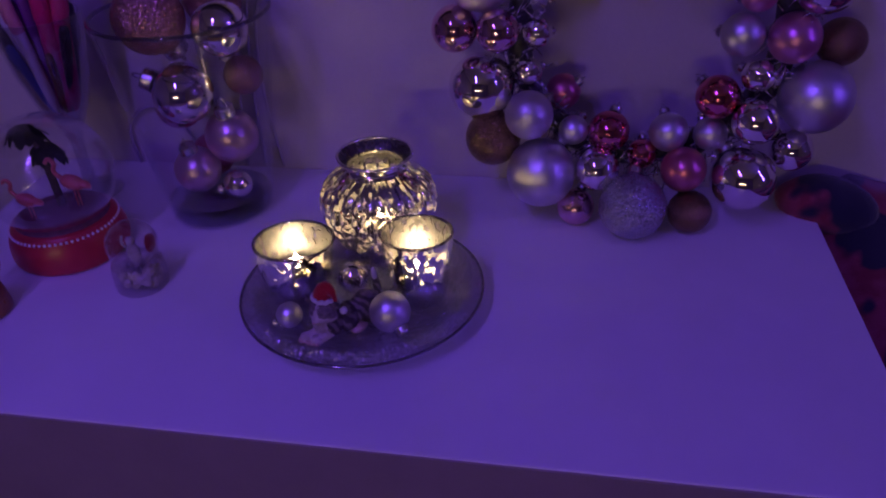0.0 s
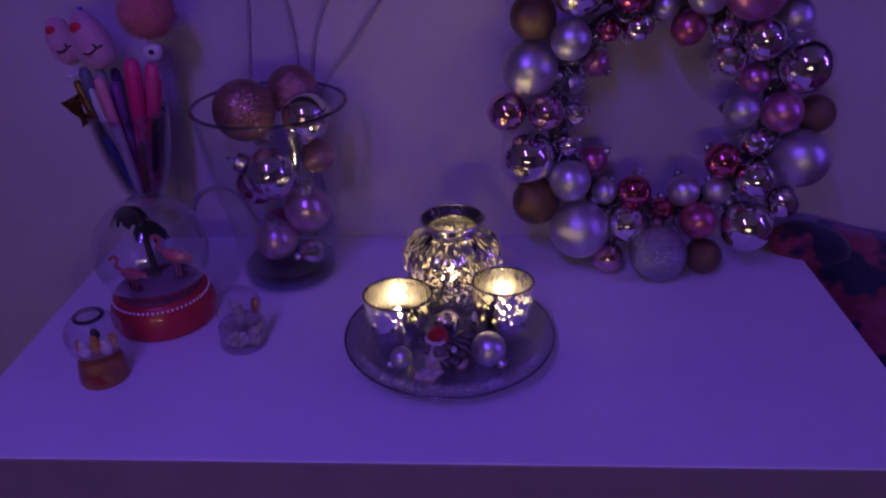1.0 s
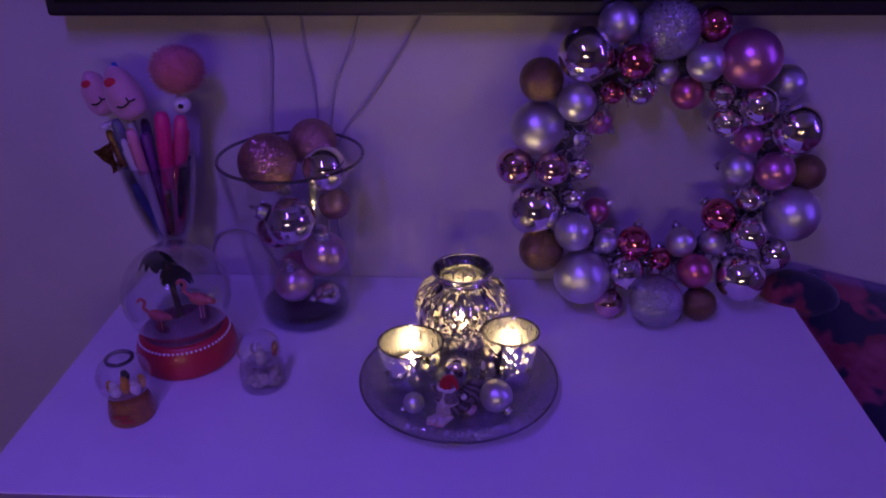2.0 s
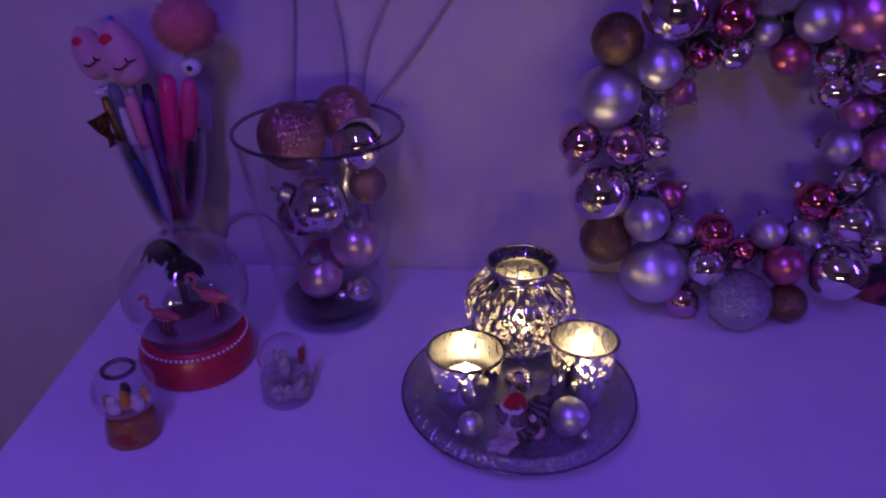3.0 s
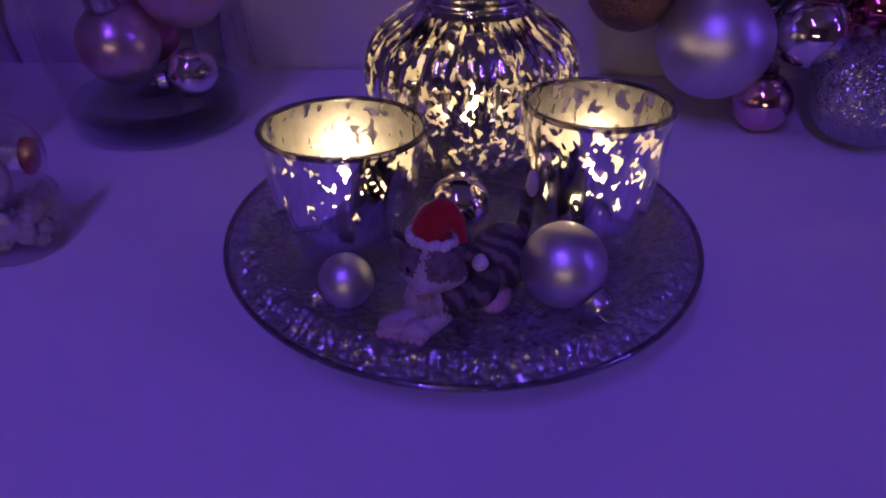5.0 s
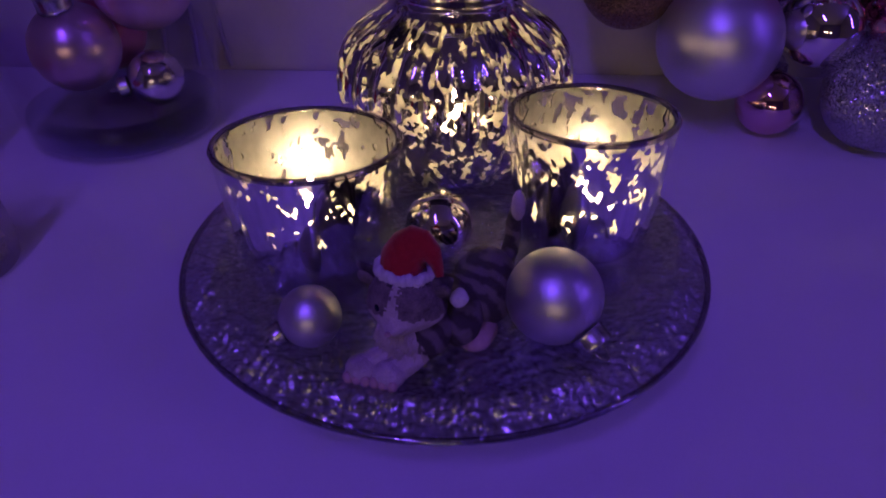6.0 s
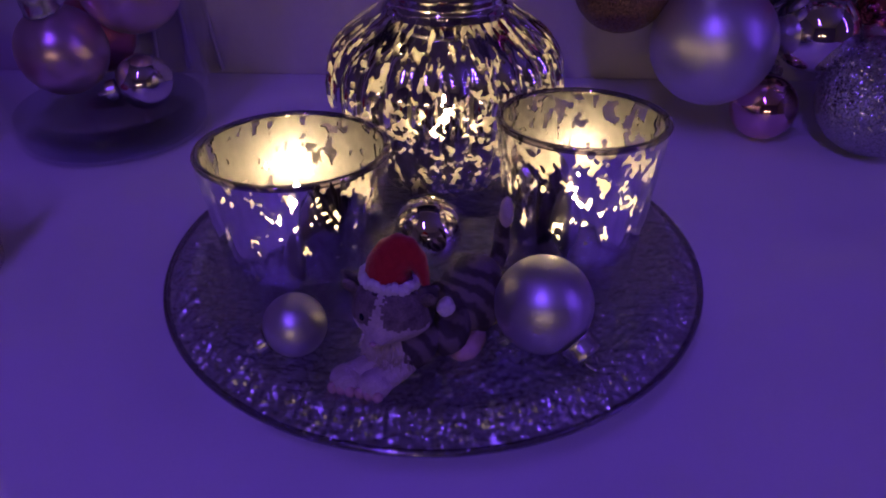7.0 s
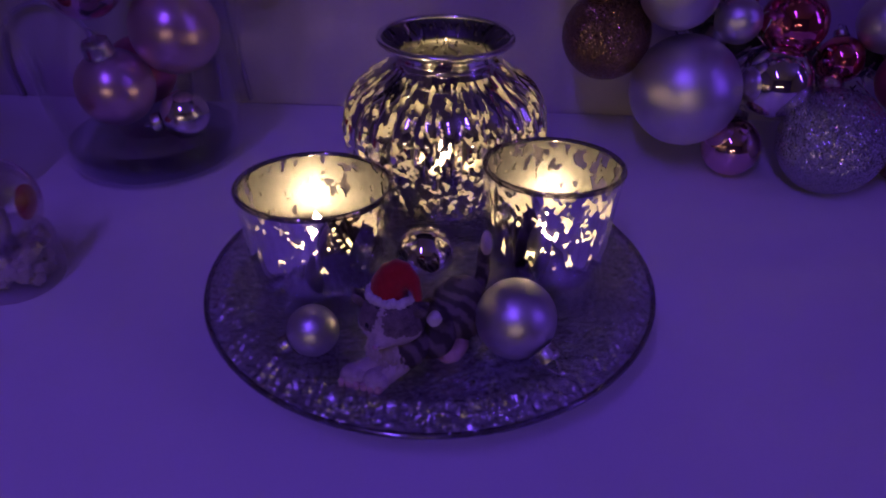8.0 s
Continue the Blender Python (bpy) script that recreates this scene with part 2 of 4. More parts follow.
BALLS = {
    "SM": surface("satin_silver", (0.70, 0.69, 0.72), (0.64, 0.63, 0.66), rough=0.42, metal=0.95, grain=2.0, fine=30.0, rough_var=0.03),
    "SC": surface("bright_silver", (0.86, 0.80, 0.84), (0.82, 0.76, 0.80), rough=0.05, metal=1.0, grain=2.0, fine=30.0, rough_var=0.02),
    "PC": surface("bright_pink", (0.82, 0.50, 0.62), (0.78, 0.45, 0.58), rough=0.06, metal=1.0, grain=2.0, fine=30.0, rough_var=0.02),
    "RC": surface("bright_rose", (0.74, 0.20, 0.30), (0.68, 0.16, 0.26), rough=0.07, metal=1.0, grain=2.0, fine=30.0, rough_var=0.02),
    "PS": surface("satin_blush", (0.74, 0.52, 0.58), (0.66, 0.45, 0.52), rough=0.30, metal=0.8, grain=2.0, fine=30.0, rough_var=0.03),
    "PM": surface("satin_pink", (0.72, 0.30, 0.48), (0.66, 0.26, 0.43), rough=0.34, metal=0.85, grain=2.0, fine=30.0, rough_var=0.03),
    "RM": surface("satin_rose", (0.66, 0.20, 0.30), (0.58, 0.16, 0.26), rough=0.32, metal=0.85, grain=2.0, fine=30.0, rough_var=0.03),
    "GG": glitter("gold_glitter", (0.34, 0.22, 0.11), (0.14, 0.085, 0.045)),
    "SG": glitter("silver_glitter", (0.52, 0.52, 0.58), (0.30, 0.30, 0.36)),
    "RG": glitter("rose_gold_glitter", (0.58, 0.32, 0.26), (0.30, 0.16, 0.13)),
}
CLEAR = glass("clear_glass", (0.95, 0.95, 0.97), extra=0.06, power=2.2)
VASE_GLASS = glass("vase_glass", tint=(0.965, 0.965, 0.975), power=4.5, extra=-0.012)
PLATE_GLASS = glass("pressed_glass", tint=(0.69, 0.67, 0.76), gloss_rough=0.24, bump=1.0, scale=400.0, extra=0.24, depth=0.0021, pebbled=True)
WAX = surface("white_wax", (0.88, 0.84, 0.74), (0.82, 0.77, 0.66), rough=0.45, grain=90.0)
WICK = surface("burnt_wick", (0.02, 0.018, 0.016), rough=0.9)
FIRE = glow("candle_flame", FLAME, FLAME_POWER)
LED_DOT = glow("led_chip", LED, LED_POWER)
WARM_FILL = glow("warm_fill", (1.0, 0.68, 0.44), 38.0)
LED_BASE = surface("lamp_rail", (0.35, 0.35, 0.36), rough=0.5)
RED_RESIN = surface("red_resin", (0.50, 0.030, 0.045), (0.40, 0.02, 0.035), rough=0.38, grain=50.0, coat=0.2)
PEARL = surface("pearl_bead", (0.85, 0.80, 0.78), rough=0.25, grain=300.0, coat=0.3)


# ---- the room ----
def slab(name, size, centre, material, label, category, bevel=0.0):
    ob = part(name, box(size, (0, 0, 0), bevel), material, smooth=False, at=centre)
    return tagged(ob, label, category, kind="structure")


X0, X1, Y0, H = -1.55, 1.75, -2.90, 2.40
slab("wall_north", (X1 - X0 + 0.2, 0.10, H), ((X0 + X1) / 2, WALL + 0.05, H / 2), PAINT_WALL, "pale grey plastered wall behind the dresser", "wall")
slab("wall_south", (X1 - X0 + 0.2, 0.10, H), ((X0 + X1) / 2, Y0 - 0.05, H / 2), PAINT_ROOM_DIM, "unseen room wall, coloured dark to cut bounced light", "wall")
slab("wall_west", (0.10, WALL - Y0, H), (X0 - 0.05, (WALL + Y0) / 2, H / 2), PAINT_ROOM_DIM, "unseen room wall, coloured dark to cut bounced light", "wall")
slab("wall_east", (0.10, WALL - Y0, H), (X1 + 0.05, (WALL + Y0) / 2, H / 2), PAINT_ROOM_DIM, "unseen room wall, coloured dark to cut bounced light", "wall")
slab("ceiling", (X1 - X0 + 0.2, WALL - Y0 + 0.2, 0.10), ((X0 + X1) / 2, (WALL + Y0) / 2, H + 0.05), CEILING_PAINT, "plain white painted ceiling", "ceiling")
slab("floor", (X1 - X0 + 0.2, WALL - Y0 + 0.2, 0.10), ((X0 + X1) / 2, (WALL + Y0) / 2, -0.05), WOOD_FLOOR, "brown laminate floor", "floor")


def light_bar(start, end, count, facing, label, glowing, tone, radius, drop=0.0):
    """A straight bar with round lamps that face one way."""
    a, b = Vector(start), Vector(end)
    along, out = (b - a).normalized(), Vector(facing)
    m = Matrix((along, (-out).cross(along), -out)).transposed().to_4x4()
    th = thing("light_bar", Matrix.Translation((a + b) / 2) @ m, label, "light bar", group="light bars of the room")
    ln = (b - a).length
    part("rail", box((ln, 2.4 * radius, 0.024), (0, 0, 0.0), 0.004), LED_BASE, th, "plain grey rail", smooth=False)
    lamp = mesh_of("lamp", lathe([(radius * k, -0.022 * radius / 0.06 * q) for k, q in ((0, 1), (0.57, 0.91), (0.88, 0.5), (1, 0), (0, 0))], 24), glowing)
    for x in (-0.42 * ln, 0.42 * ln) if drop else ():
        part("suspension_wire", tube([(x, 0, 0.01), (x, 0, drop)], 0.0015, 6), LED_BASE, th)
    for i in range(count):
        part("lamp", lamp, glowing, th, tone, at=(((i + 0.5) / count - 0.5) * ln, 0, -0.0125))


light_bar((-0.22, -1.15, 1.78), (-0.22, -0.50, 1.78), 9, (0, 0, -1), "hanging light bar with nine glowing violet lamps", LED_DOT, "round violet-blue lamp", 0.020, H - 1.78)
light_bar((X1 - 0.0125, -0.60, 1.05), (X1 - 0.0125, -0.60, 2.30), 8, (-1, 0, 0), "upright wall light bar with eight glowing violet lamps", LED_DOT, "round violet-blue lamp", 0.020)
# Added fill out of view: no warm bar is known, it warms the north wall.
light_bar((-0.75, Y0 + 0.0125, 1.15), (0.45, Y0 + 0.0125, 1.15), 3, (0, 1, 0), "added unseen fill bar with three dim warm lamps", WARM_FILL, "round warm fill lamp", 0.060)


# ---- dresser ----
def dresser():
    x0, x1, y0 = -0.396, 0.377, -0.146
    w, d = x1 - x0, WALL - y0 - 0.001
    cx, cy = (x0 + x1) / 2, (y0 + WALL - 0.001) / 2
    th = thing("dresser", (cx, cy, 0), "low white dresser with a smooth flat top against the wall", "dresser")
    part("top_board", box((w, d, 0.022), (0, 0, TOP - 0.011), 0.0012, 2), PAINT_TOP, th, smooth=False)
    # Apron in the darkened colour covers the bright front edge of the top.
    part("front_apron", box((w - 0.002, 0.006, 0.108), (0, -d / 2 + 0.0019, TOP - 0.0552), 0.001, 2), PAINT_BODY_SHADED, th, "plain front apron under the top", smooth=False)
    for s in (-1, 1):
        part("side_panel", box((0.018, d - 0.012, TOP - 0.022), (s * (w / 2 - 0.009), 0.004, (TOP - 0.022) / 2), 0.001), PAINT_BODY_SHADED, th, smooth=False)
    part("back_panel", box((w - 0.036, 0.006, TOP - 0.06), (0, d / 2 - 0.006, (TOP - 0.022) / 2), 0), PAINT_BODY_SHADED, th, smooth=False)
    part("plinth", box((w - 0.036, 0.016, 0.07), (0, -d / 2 + 0.03, 0.035), 0.001), PAINT_BODY_SHADED, th, smooth=False)
    fh = (TOP - 0.112 - 0.07 - 0.006) / 3
    for i in range(3):
        part("drawer_front", box((w - 0.040, 0.016, fh - 0.004), (0, -d / 2 + 0.014, 0.072 + fh * (i + 0.5)), 0.0015), PAINT_BODY_SHADED, th, smooth=False)


dresser()


# ---- television above ----
def television():
    x0, x1, z0, z1 = -0.414, 0.95, 1.119, 1.90
    th = thing("television", ((x0 + x1) / 2, WALL, (z0 + z1) / 2), "black flat television switched off, hung on the wall", "television")
    w, h = x1 - x0, z1 - z0
    part("casing", box((w, 0.028, h), (0, -0.032, 0), 0.004, 2), BLACK_PLASTIC, th, smooth=False)
    part("screen", box((w - 0.022, 0.003, h - 0.024), (0, -0.0465, 0.002), 0.0008, 1), SCREEN, th, "dark glossy switched-off screen", smooth=False)
    part("wall_bracket", box((0.4, 0.0175, 0.4), (0, -0.009, 0), 0.002, 1), BLACK_PLASTIC, th, smooth=False)


television()


def cable(label, *points):
    ob = part("cable", tube(points, 0.0016, 8), CABLE)
    tagged(ob, label, "cable", group="television cables")


Yc = WALL - 0.0030
cable("thin grey cable hanging down the wall", (-0.209, Yc, 1.125), (-0.203, Yc, 1.085), (-0.209, Yc, 1.03), (-0.216, Yc, 0.98), (-0.205, Yc, 0.90), (-0.20, Yc, 0.803))
cable("thin grey cable hanging down the wall", (-0.169, Yc, 1.125), (-0.168, Yc, 1.08), (-0.160, Yc, 1.03), (-0.163, Yc, 0.96), (-0.175, Yc, 0.88), (-0.18, Yc, 0.803))
cable("thin grey cable hanging slantwise down the wall", (-0.105, Yc, 1.125), (-0.118, Yc, 1.08), (-0.140, Yc, 1.04), (-0.148, Yc, 0.99), (-0.16, Yc, 0.90), (-0.16, Yc, 0.803))
cable("thin grey cable hanging slantwise down the wall", (-0.036, Yc, 1.125), (-0.066, Yc, 1.075), (-0.105, Yc, 1.02), (-0.145, Yc, 0.975), (-0.150, Yc, 0.88), (-0.14, Yc, 0.803))
cable("thin grey cable looped behind the vase", (-0.30, Yc - 0.004, 0.8022), (-0.306, Yc - 0.004, 0.83), (-0.298, Yc - 0.003, 0.856), (-0.275, Yc - 0.002, 0.868), (-0.25, Yc - 0.001, 0.86), (-0.235, Yc, 0.83), (-0.22, Yc, 0.803))


# ---- wreath of baubles ----
def ball_mesh(kind):
    bm = bmesh.new()
    bmesh.ops.create_uvsphere(bm, u_segments=44, v_segments=26, radius=1.0)
    return mesh_of("ball_" + kind, bm, BALLS[kind])


BALL_MESH = {k: ball_mesh(k) for k in BALLS}
BALL_LABEL = {"SM": "satin silver bauble", "SC": "mirror-bright silver bauble", "PC": "mirror-bright pink bauble", "RC": "mirror-bright rose-red bauble",
              "PS": "satin blush bauble", "PM": "satin pink bauble", "RM": "satin rose bauble", "GG": "gold glitter bauble", "SG": "silver glitter bauble", "RG": "rose-gold glitter bauble"}
WREATH = (0.214, 0.16, TOP)
wreath = thing("bauble_wreath", WREATH, "round wreath of silver, pink and gold baubles at the wall", "wreath")
rng = random.Random(4)


def cap_mesh():
    bm = lathe(rounded([(0, 0.34), (0.30, 0.34), (0.36, 0.30), (0.36, 0.02), (0.40, 0.0)], 2), 18, lambda a, z: 1 + 0.05 * math.cos(9 * a))
    tube([(0.16 * math.cos(t * math.pi / 8), 0, 0.34 + 0.26 * math.sin(t * math.pi / 8)) for t in range(9)], 0.03, 6, bm=bm, smooth=0)
    return mesh_of("bauble_cap", bm, SILVER_METAL)


CAP = cap_mesh()


def wreath_ball(kind, x, y, z, r):
    r = 1.06 * r if z - TOP > 1.08 * r else r
    ob = new("bauble", BALL_MESH[kind])
    ob.parent = wreath
    ob["label"] = BALL_LABEL[kind]
    spin = pose(0, 0, 0, rng.uniform(0, 360), rng.uniform(0, 360), 0)
    ob.matrix_basis = Matrix.Translation((x - WREATH[0], y - WREATH[1], z - WREATH[2])) @ spin @ Matrix.Diagonal((r, r, r, 1))
    to = Vector((0.213 - x, 0.012, 0.962 - z))
    away = Vector((0.213 + to.x * -0.66 - x, 0.176 - y, 0.962 - to.z * 0.66 - z)).normalized()
    cp = part("cap", CAP, SILVER_METAL, ob)
    turn = away.to_track_quat("Z", "Y").to_matrix().to_4x4()
    cp.matrix_basis = (spin.inverted() @ turn @ Matrix.Translation((0, 0, 0.97)) @ Matrix.Diagonal((0.8, 0.8, 0.9, 1)))


wreath_ball("SM", 0.148, 0.155, 1.117, 0.0182)
wreath_ball("SG", 0.196, 0.155, 1.111, 0.0276)
wreath_ball("RC", 0.237, 0.155, 1.115, 0.0155)
wreath_ball("SC", 0.117, 0.138, 1.091, 0.0244)
wreath_ball("RC", 0.164, 0.138, 1.084, 0.0156)
wreath_ball("SM", 0.230, 0.138, 1.083, 0.0171)
wreath_ball("PM", 0.271, 0.138, 1.087, 0.0263)
wreath_ball("SM", 0.324, 0.178, 1.053, 0.0177)
wreath_ball("GG", 0.078, 0.155, 1.062, 0.0206)
wreath_ball("SM", 0.112, 0.138, 1.044, 0.0177)
wreath_ball("SM", 0.199, 0.155, 1.069, 0.0107)
wreath_ball("RC", 0.148, 0.155, 1.049, 0.0109)
wreath_ball("SC", 0.175, 0.155, 1.051, 0.0136)
wreath_ball("RM", 0.221, 0.155, 1.049, 0.0152)
wreath_ball("SC", 0.255, 0.155, 1.048, 0.0130)
wreath_ball("SC", 0.286, 0.138, 1.042, 0.0175)
wreath_ball("SC", 0.263, 0.155, 1.021, 0.0154)
wreath_ball("SC", 0.335, 0.155, 1.013, 0.0242)
wreath_ball("SM", 0.076, 0.155, 1.013, 0.0257)
wreath_ball("PM", 0.141, 0.178, 1.013, 0.0137)
wreath_ball("SM", 0.119, 0.178, 0.992, 0.0110)
wreath_ball("PM", 0.289, 0.155, 1.002, 0.0134)
wreath_ball("PC", 0.055, 0.155, 0.971, 0.0184)
wreath_ball("PC", 0.092, 0.138, 0.975, 0.0163)
wreath_ball("SC", 0.123, 0.155, 0.969, 0.0115)
wreath_ball("SM", 0.282, 0.155, 0.970, 0.0159)
wreath_ball("PM", 0.321, 0.155, 0.968, 0.0187)
wreath_ball("GG", 0.363, 0.178, 0.958, 0.0181)
wreath_ball("SC", 0.117, 0.155, 0.936, 0.0105)
wreath_ball("SC", 0.077, 0.155, 0.922, 0.0266)
wreath_ball("RM", 0.146, 0.178, 0.910, 0.0146)
wreath_ball("SC", 0.300, 0.155, 0.937, 0.0127)
wreath_ball("SM", 0.347, 0.155, 0.920, 0.0274)
wreath_ball("RC", 0.272, 0.155, 0.918, 0.0170)
wreath_ball("SM", 0.119, 0.138, 0.904, 0.0193)
wreath_ball("GG", 0.087, 0.155, 0.874, 0.0231)
wreath_ball("SM", 0.157, 0.155, 0.884, 0.0120)
wreath_ball("RC", 0.187, 0.155, 0.884, 0.0168)
wreath_ball("SM", 0.237, 0.155, 0.885, 0.0156)
wreath_ball("SM", 0.271, 0.155, 0.885, 0.0132)
wreath_ball("SC", 0.301, 0.138, 0.904, 0.0174)
wreath_ball("SC", 0.338, 0.155, 0.873, 0.0168)
wreath_ball("RC", 0.217, 0.155, 0.864, 0.0121)
wreath_ball("SM", 0.131, 0.138, 0.850, 0.0284)
wreath_ball("SC", 0.179, 0.138, 0.856, 0.0180)
wreath_ball("RM", 0.251, 0.138, 0.859, 0.0179)
wreath_ball("SC", 0.300, 0.138, 0.853, 0.0251)
wreath_ball("PC", 0.163, 0.138, 0.817, 0.0166)
wreath_ball("SG", 0.211, 0.123, 0.829, 0.0287)
wreath_ball("GG", 0.261, 0.136, 0.819, 0.0189)
wreath_ball("RC", 0.146, 0.178, 1.078, 0.0099)
ring = [(0.108 * math.cos(a * math.pi / 24), 0.018 + 0.004 * math.sin(a * 1.9), 0.162 + 0.108 * math.sin(a * math.pi / 24)) for a in range(49)]
part("wire_ring", tube(ring, 0.011, 10, smooth=0), DARK_WIRE, wreath, "dark wire ring")
bm = bmesh.new()
for i in range(900):
    a, rad = rng.uniform(0, 2 * math.pi), rng.uniform(0.092, 0.128)
    p = Vector((rad * math.cos(a), rng.uniform(-0.008, 0.022), 0.162 + rad * math.sin(a)))
    q = p + Vector((rng.uniform(-1, 1), rng.uniform(-1.1, 0.5), rng.uniform(-1, 1))) * 0.014
    tube([p, q], 0.0006, 4, bm=bm)
tagged(part("tinsel", bm, SILVER_METAL, wreath, "thin silver tinsel between the baubles"), kind="stuff")


def loose_ball(kind, at, r, cap_way, label, group=""):
    """A bauble that lies on its own, with its metal cap."""
    th = thing("bauble", at, label, "bauble", group)
    part("ball", BALL_MESH[kind], BALLS[kind], th, at=Matrix.Diagonal((r, r, r, 1)))
    turn = Vector(cap_way).to_track_quat("Z", "Y").to_matrix().to_4x4()
    part("cap", CAP, SILVER_METAL, th, "silver crimped metal cap", at=turn @ Matrix.Translation((0, 0, r * 0.965)) @ Matrix.Diagonal((r, r, r * 1.15, 1)))


# ---- vase of baubles ----
VASE = (-0.1745, 0.136, TOP)


def vase():
    th = thing("glass_vase", VASE, "tall tapered clear glass vase holding baubles", "vase")
    bm = lathe([(0, 0), (0.0435, 0.0), (0.0478, 0.002), (0.0490, 0.006), (0.0618, 0.097), (0.0745, 0.185), (0.0749, 0.1875), (0.0737, 0.1890), (0.0720, 0.1875),
                (0.0714, 0.180), (0.0592, 0.097), (0.0484, 0.022), (0.044, 0.0175), (0, 0.0165)], 96)
    part("vase_body", bm, VASE_GLASS, th)
    part("vase_base", lathe(rounded([(0, 0.0022), (0.0440, 0.0022), (0.0472, 0.0040), (0.0482, 0.0150), (0.0440, 0.0162), (0, 0.0160)], 2), 72),
         glass("base_glass", (0.84, 0.85, 0.89), 0.06, extra=0.02, power=3.0), th, "thick darker glass bottom")
    rim = [(0.0735 * math.cos(a * math.pi / 48), 0.0735 * math.sin(a * math.pi / 48), 0.188) for a in range(97)]
    part("vase_rim", tube(rim, 0.0019, 8, smooth=0), glass("rim_glass", (0.45, 0.44, 0.52), 0.05, extra=0.10), th, "rounded thicker glass rim")


vase()
V = "baubles in the vase"
loose_ball("RG", (-0.194, 0.118, 0.987), 0.0295, (0.3, 0.5, -1), "large rose-gold glitter bauble on top in the vase", V)
loose_ball("RG", (-0.157, 0.163, 0.992), 0.0255, (0.2, 0.4, -1), "rose-gold glitter bauble at the back of the vase", V)
loose_ball("SC", (-0.139, 0.130, 0.976), 0.0235, (-0.2, 0.5, -1), "mirror-bright silver bauble in the vase", V)
loose_ball("SC", (-0.176, 0.113, 0.925), 0.0262, (-1, -0.2, 0.5), "mirror-bright silver bauble in the vase", V)
loose_ball("PC", (-0.202, 0.146, 0.899), 0.0215, (0.3, 0.8, -0.3), "mirror-bright pink bauble in the vase", V)
loose_ball("RG", (-0.137, 0.153, 0.927), 0.0175, (-0.5, 0.5, -0.6), "small rose-gold glitter bauble in the vase", V)
loose_ball("PS", (-0.147, 0.128, 0.879), 0.0238, (0.0, -0.2, 1), "satin silver bauble in the vase", V)
loose_ball("PS", (-0.1795, 0.113, 0.851), 0.0208, (-0.1, -0.2, 1), "satin pale bauble low in the vase", V)
loose_ball("SC", (-0.146, 0.118, 0.834), 0.0135, (-1, -0.4, -0.2), "small mirror-bright bauble at the bottom of the vase", V)
loose_ball("RM", (-0.186, 0.160, 0.843), 0.0205, (0.2, 1, 0.2), "satin rose bauble at the back of the vase", V)


# ---- plate with candles ----
def plate():
    th = thing("glass_plate", (0.0012, 0.0005, TOP), "round smoked pressed-glass plate with a pebbled surface", "plate")
    prof = [(0, 0.0215)] + [(0.01 * i, 0.0215) for i in range(1, 8)] + [(0.077, 0.0216), (0.080, 0.0222), (0.082, 0.0234), (0.0837, 0.0240), (0.0855, 0.0237), (0.0872, 0.0224),
            (0.0888, 0.0208), (0.0905, 0.0194), (0.0922, 0.0186), (0.0940, 0.0184), (0.0947, 0.0176), (0.0940, 0.0166), (0.090, 0.0150), (0.083, 0.0125), (0.069, 0.008), (0.061, 0.0),
            (0.055, 0.0), (0.051, 0.010), (0, 0.010)]
    bm = lathe(prof, 760)
    for w in bm.verts:
        r = math.hypot(w.co.x, w.co.y)
        if 0.079 < r < 0.0930 and w.co.z > 0.0180:
            a = math.atan2(w.co.y, w.co.x)
            k = min(1.0, (r - 0.079) / 0.005) * min(1.0, (0.0935 - r) / 0.002)
            w.co.z += k * (0.00055 * math.sin(118 * a + 2.5 * math.sin(11 * a) + 1.2 * math.sin(29 * a)) + 0.0003 * math.sin(61 * a))
    part("dish", bm, PLATE_GLASS, th)
    rim = [(0.0938 * math.cos(a * math.pi / 60), 0.0938 * math.sin(a * math.pi / 60), 0.0176) for a in range(121)]
    part("rim", tube(rim, 0.0012, 8, smooth=0), glass("plate_rim", (0.55, 0.53, 0.60), 0.12, extra=0.14), th, "rounded smooth glass edge")


plate()


def flame(th, z, r=0.0028, h=0.0135):
    part("wick", tube([(0, 0, z - 0.001), (0.0004, 0, z + 0.003), (0.0012, 0, z + 0.006)], 0.0006, 6), WICK, th)
    part("flame", lathe([(0, z + 0.002), (r * 0.6, z + 0.0035), (r, z + 0.0065), (r * 0.85, z + 0.0095), (r * 0.45, z + 0.013), (0, z + h + 0.002)], 14), FIRE, th, "small warm candle flame")


def tealight(at, label):
    th = thing("tealight", at, label, "candle", group="lit tealights")
    cup = [(0, 0), (0.0164, 0), (0.0168, 0.001), (0.0172, 0.0145), (0.0176, 0.0150), (0.0169, 0.0152), (0.0166, 0.0145), (0.0162, 0.0015), (0, 0.0012)]
    part("cup", lathe(cup, 40), SILVER_METAL, th, "thin aluminium cup")
    part("wax", lathe([(0, 0.0016), (0.0160, 0.0016), (0.0165, 0.0138), (0.0158, 0.0142), (0.011, 0.0122), (0.003, 0.0120), (0, 0.0122)], 40), WAX, th, "white wax")
    flame(th, 0.0122)


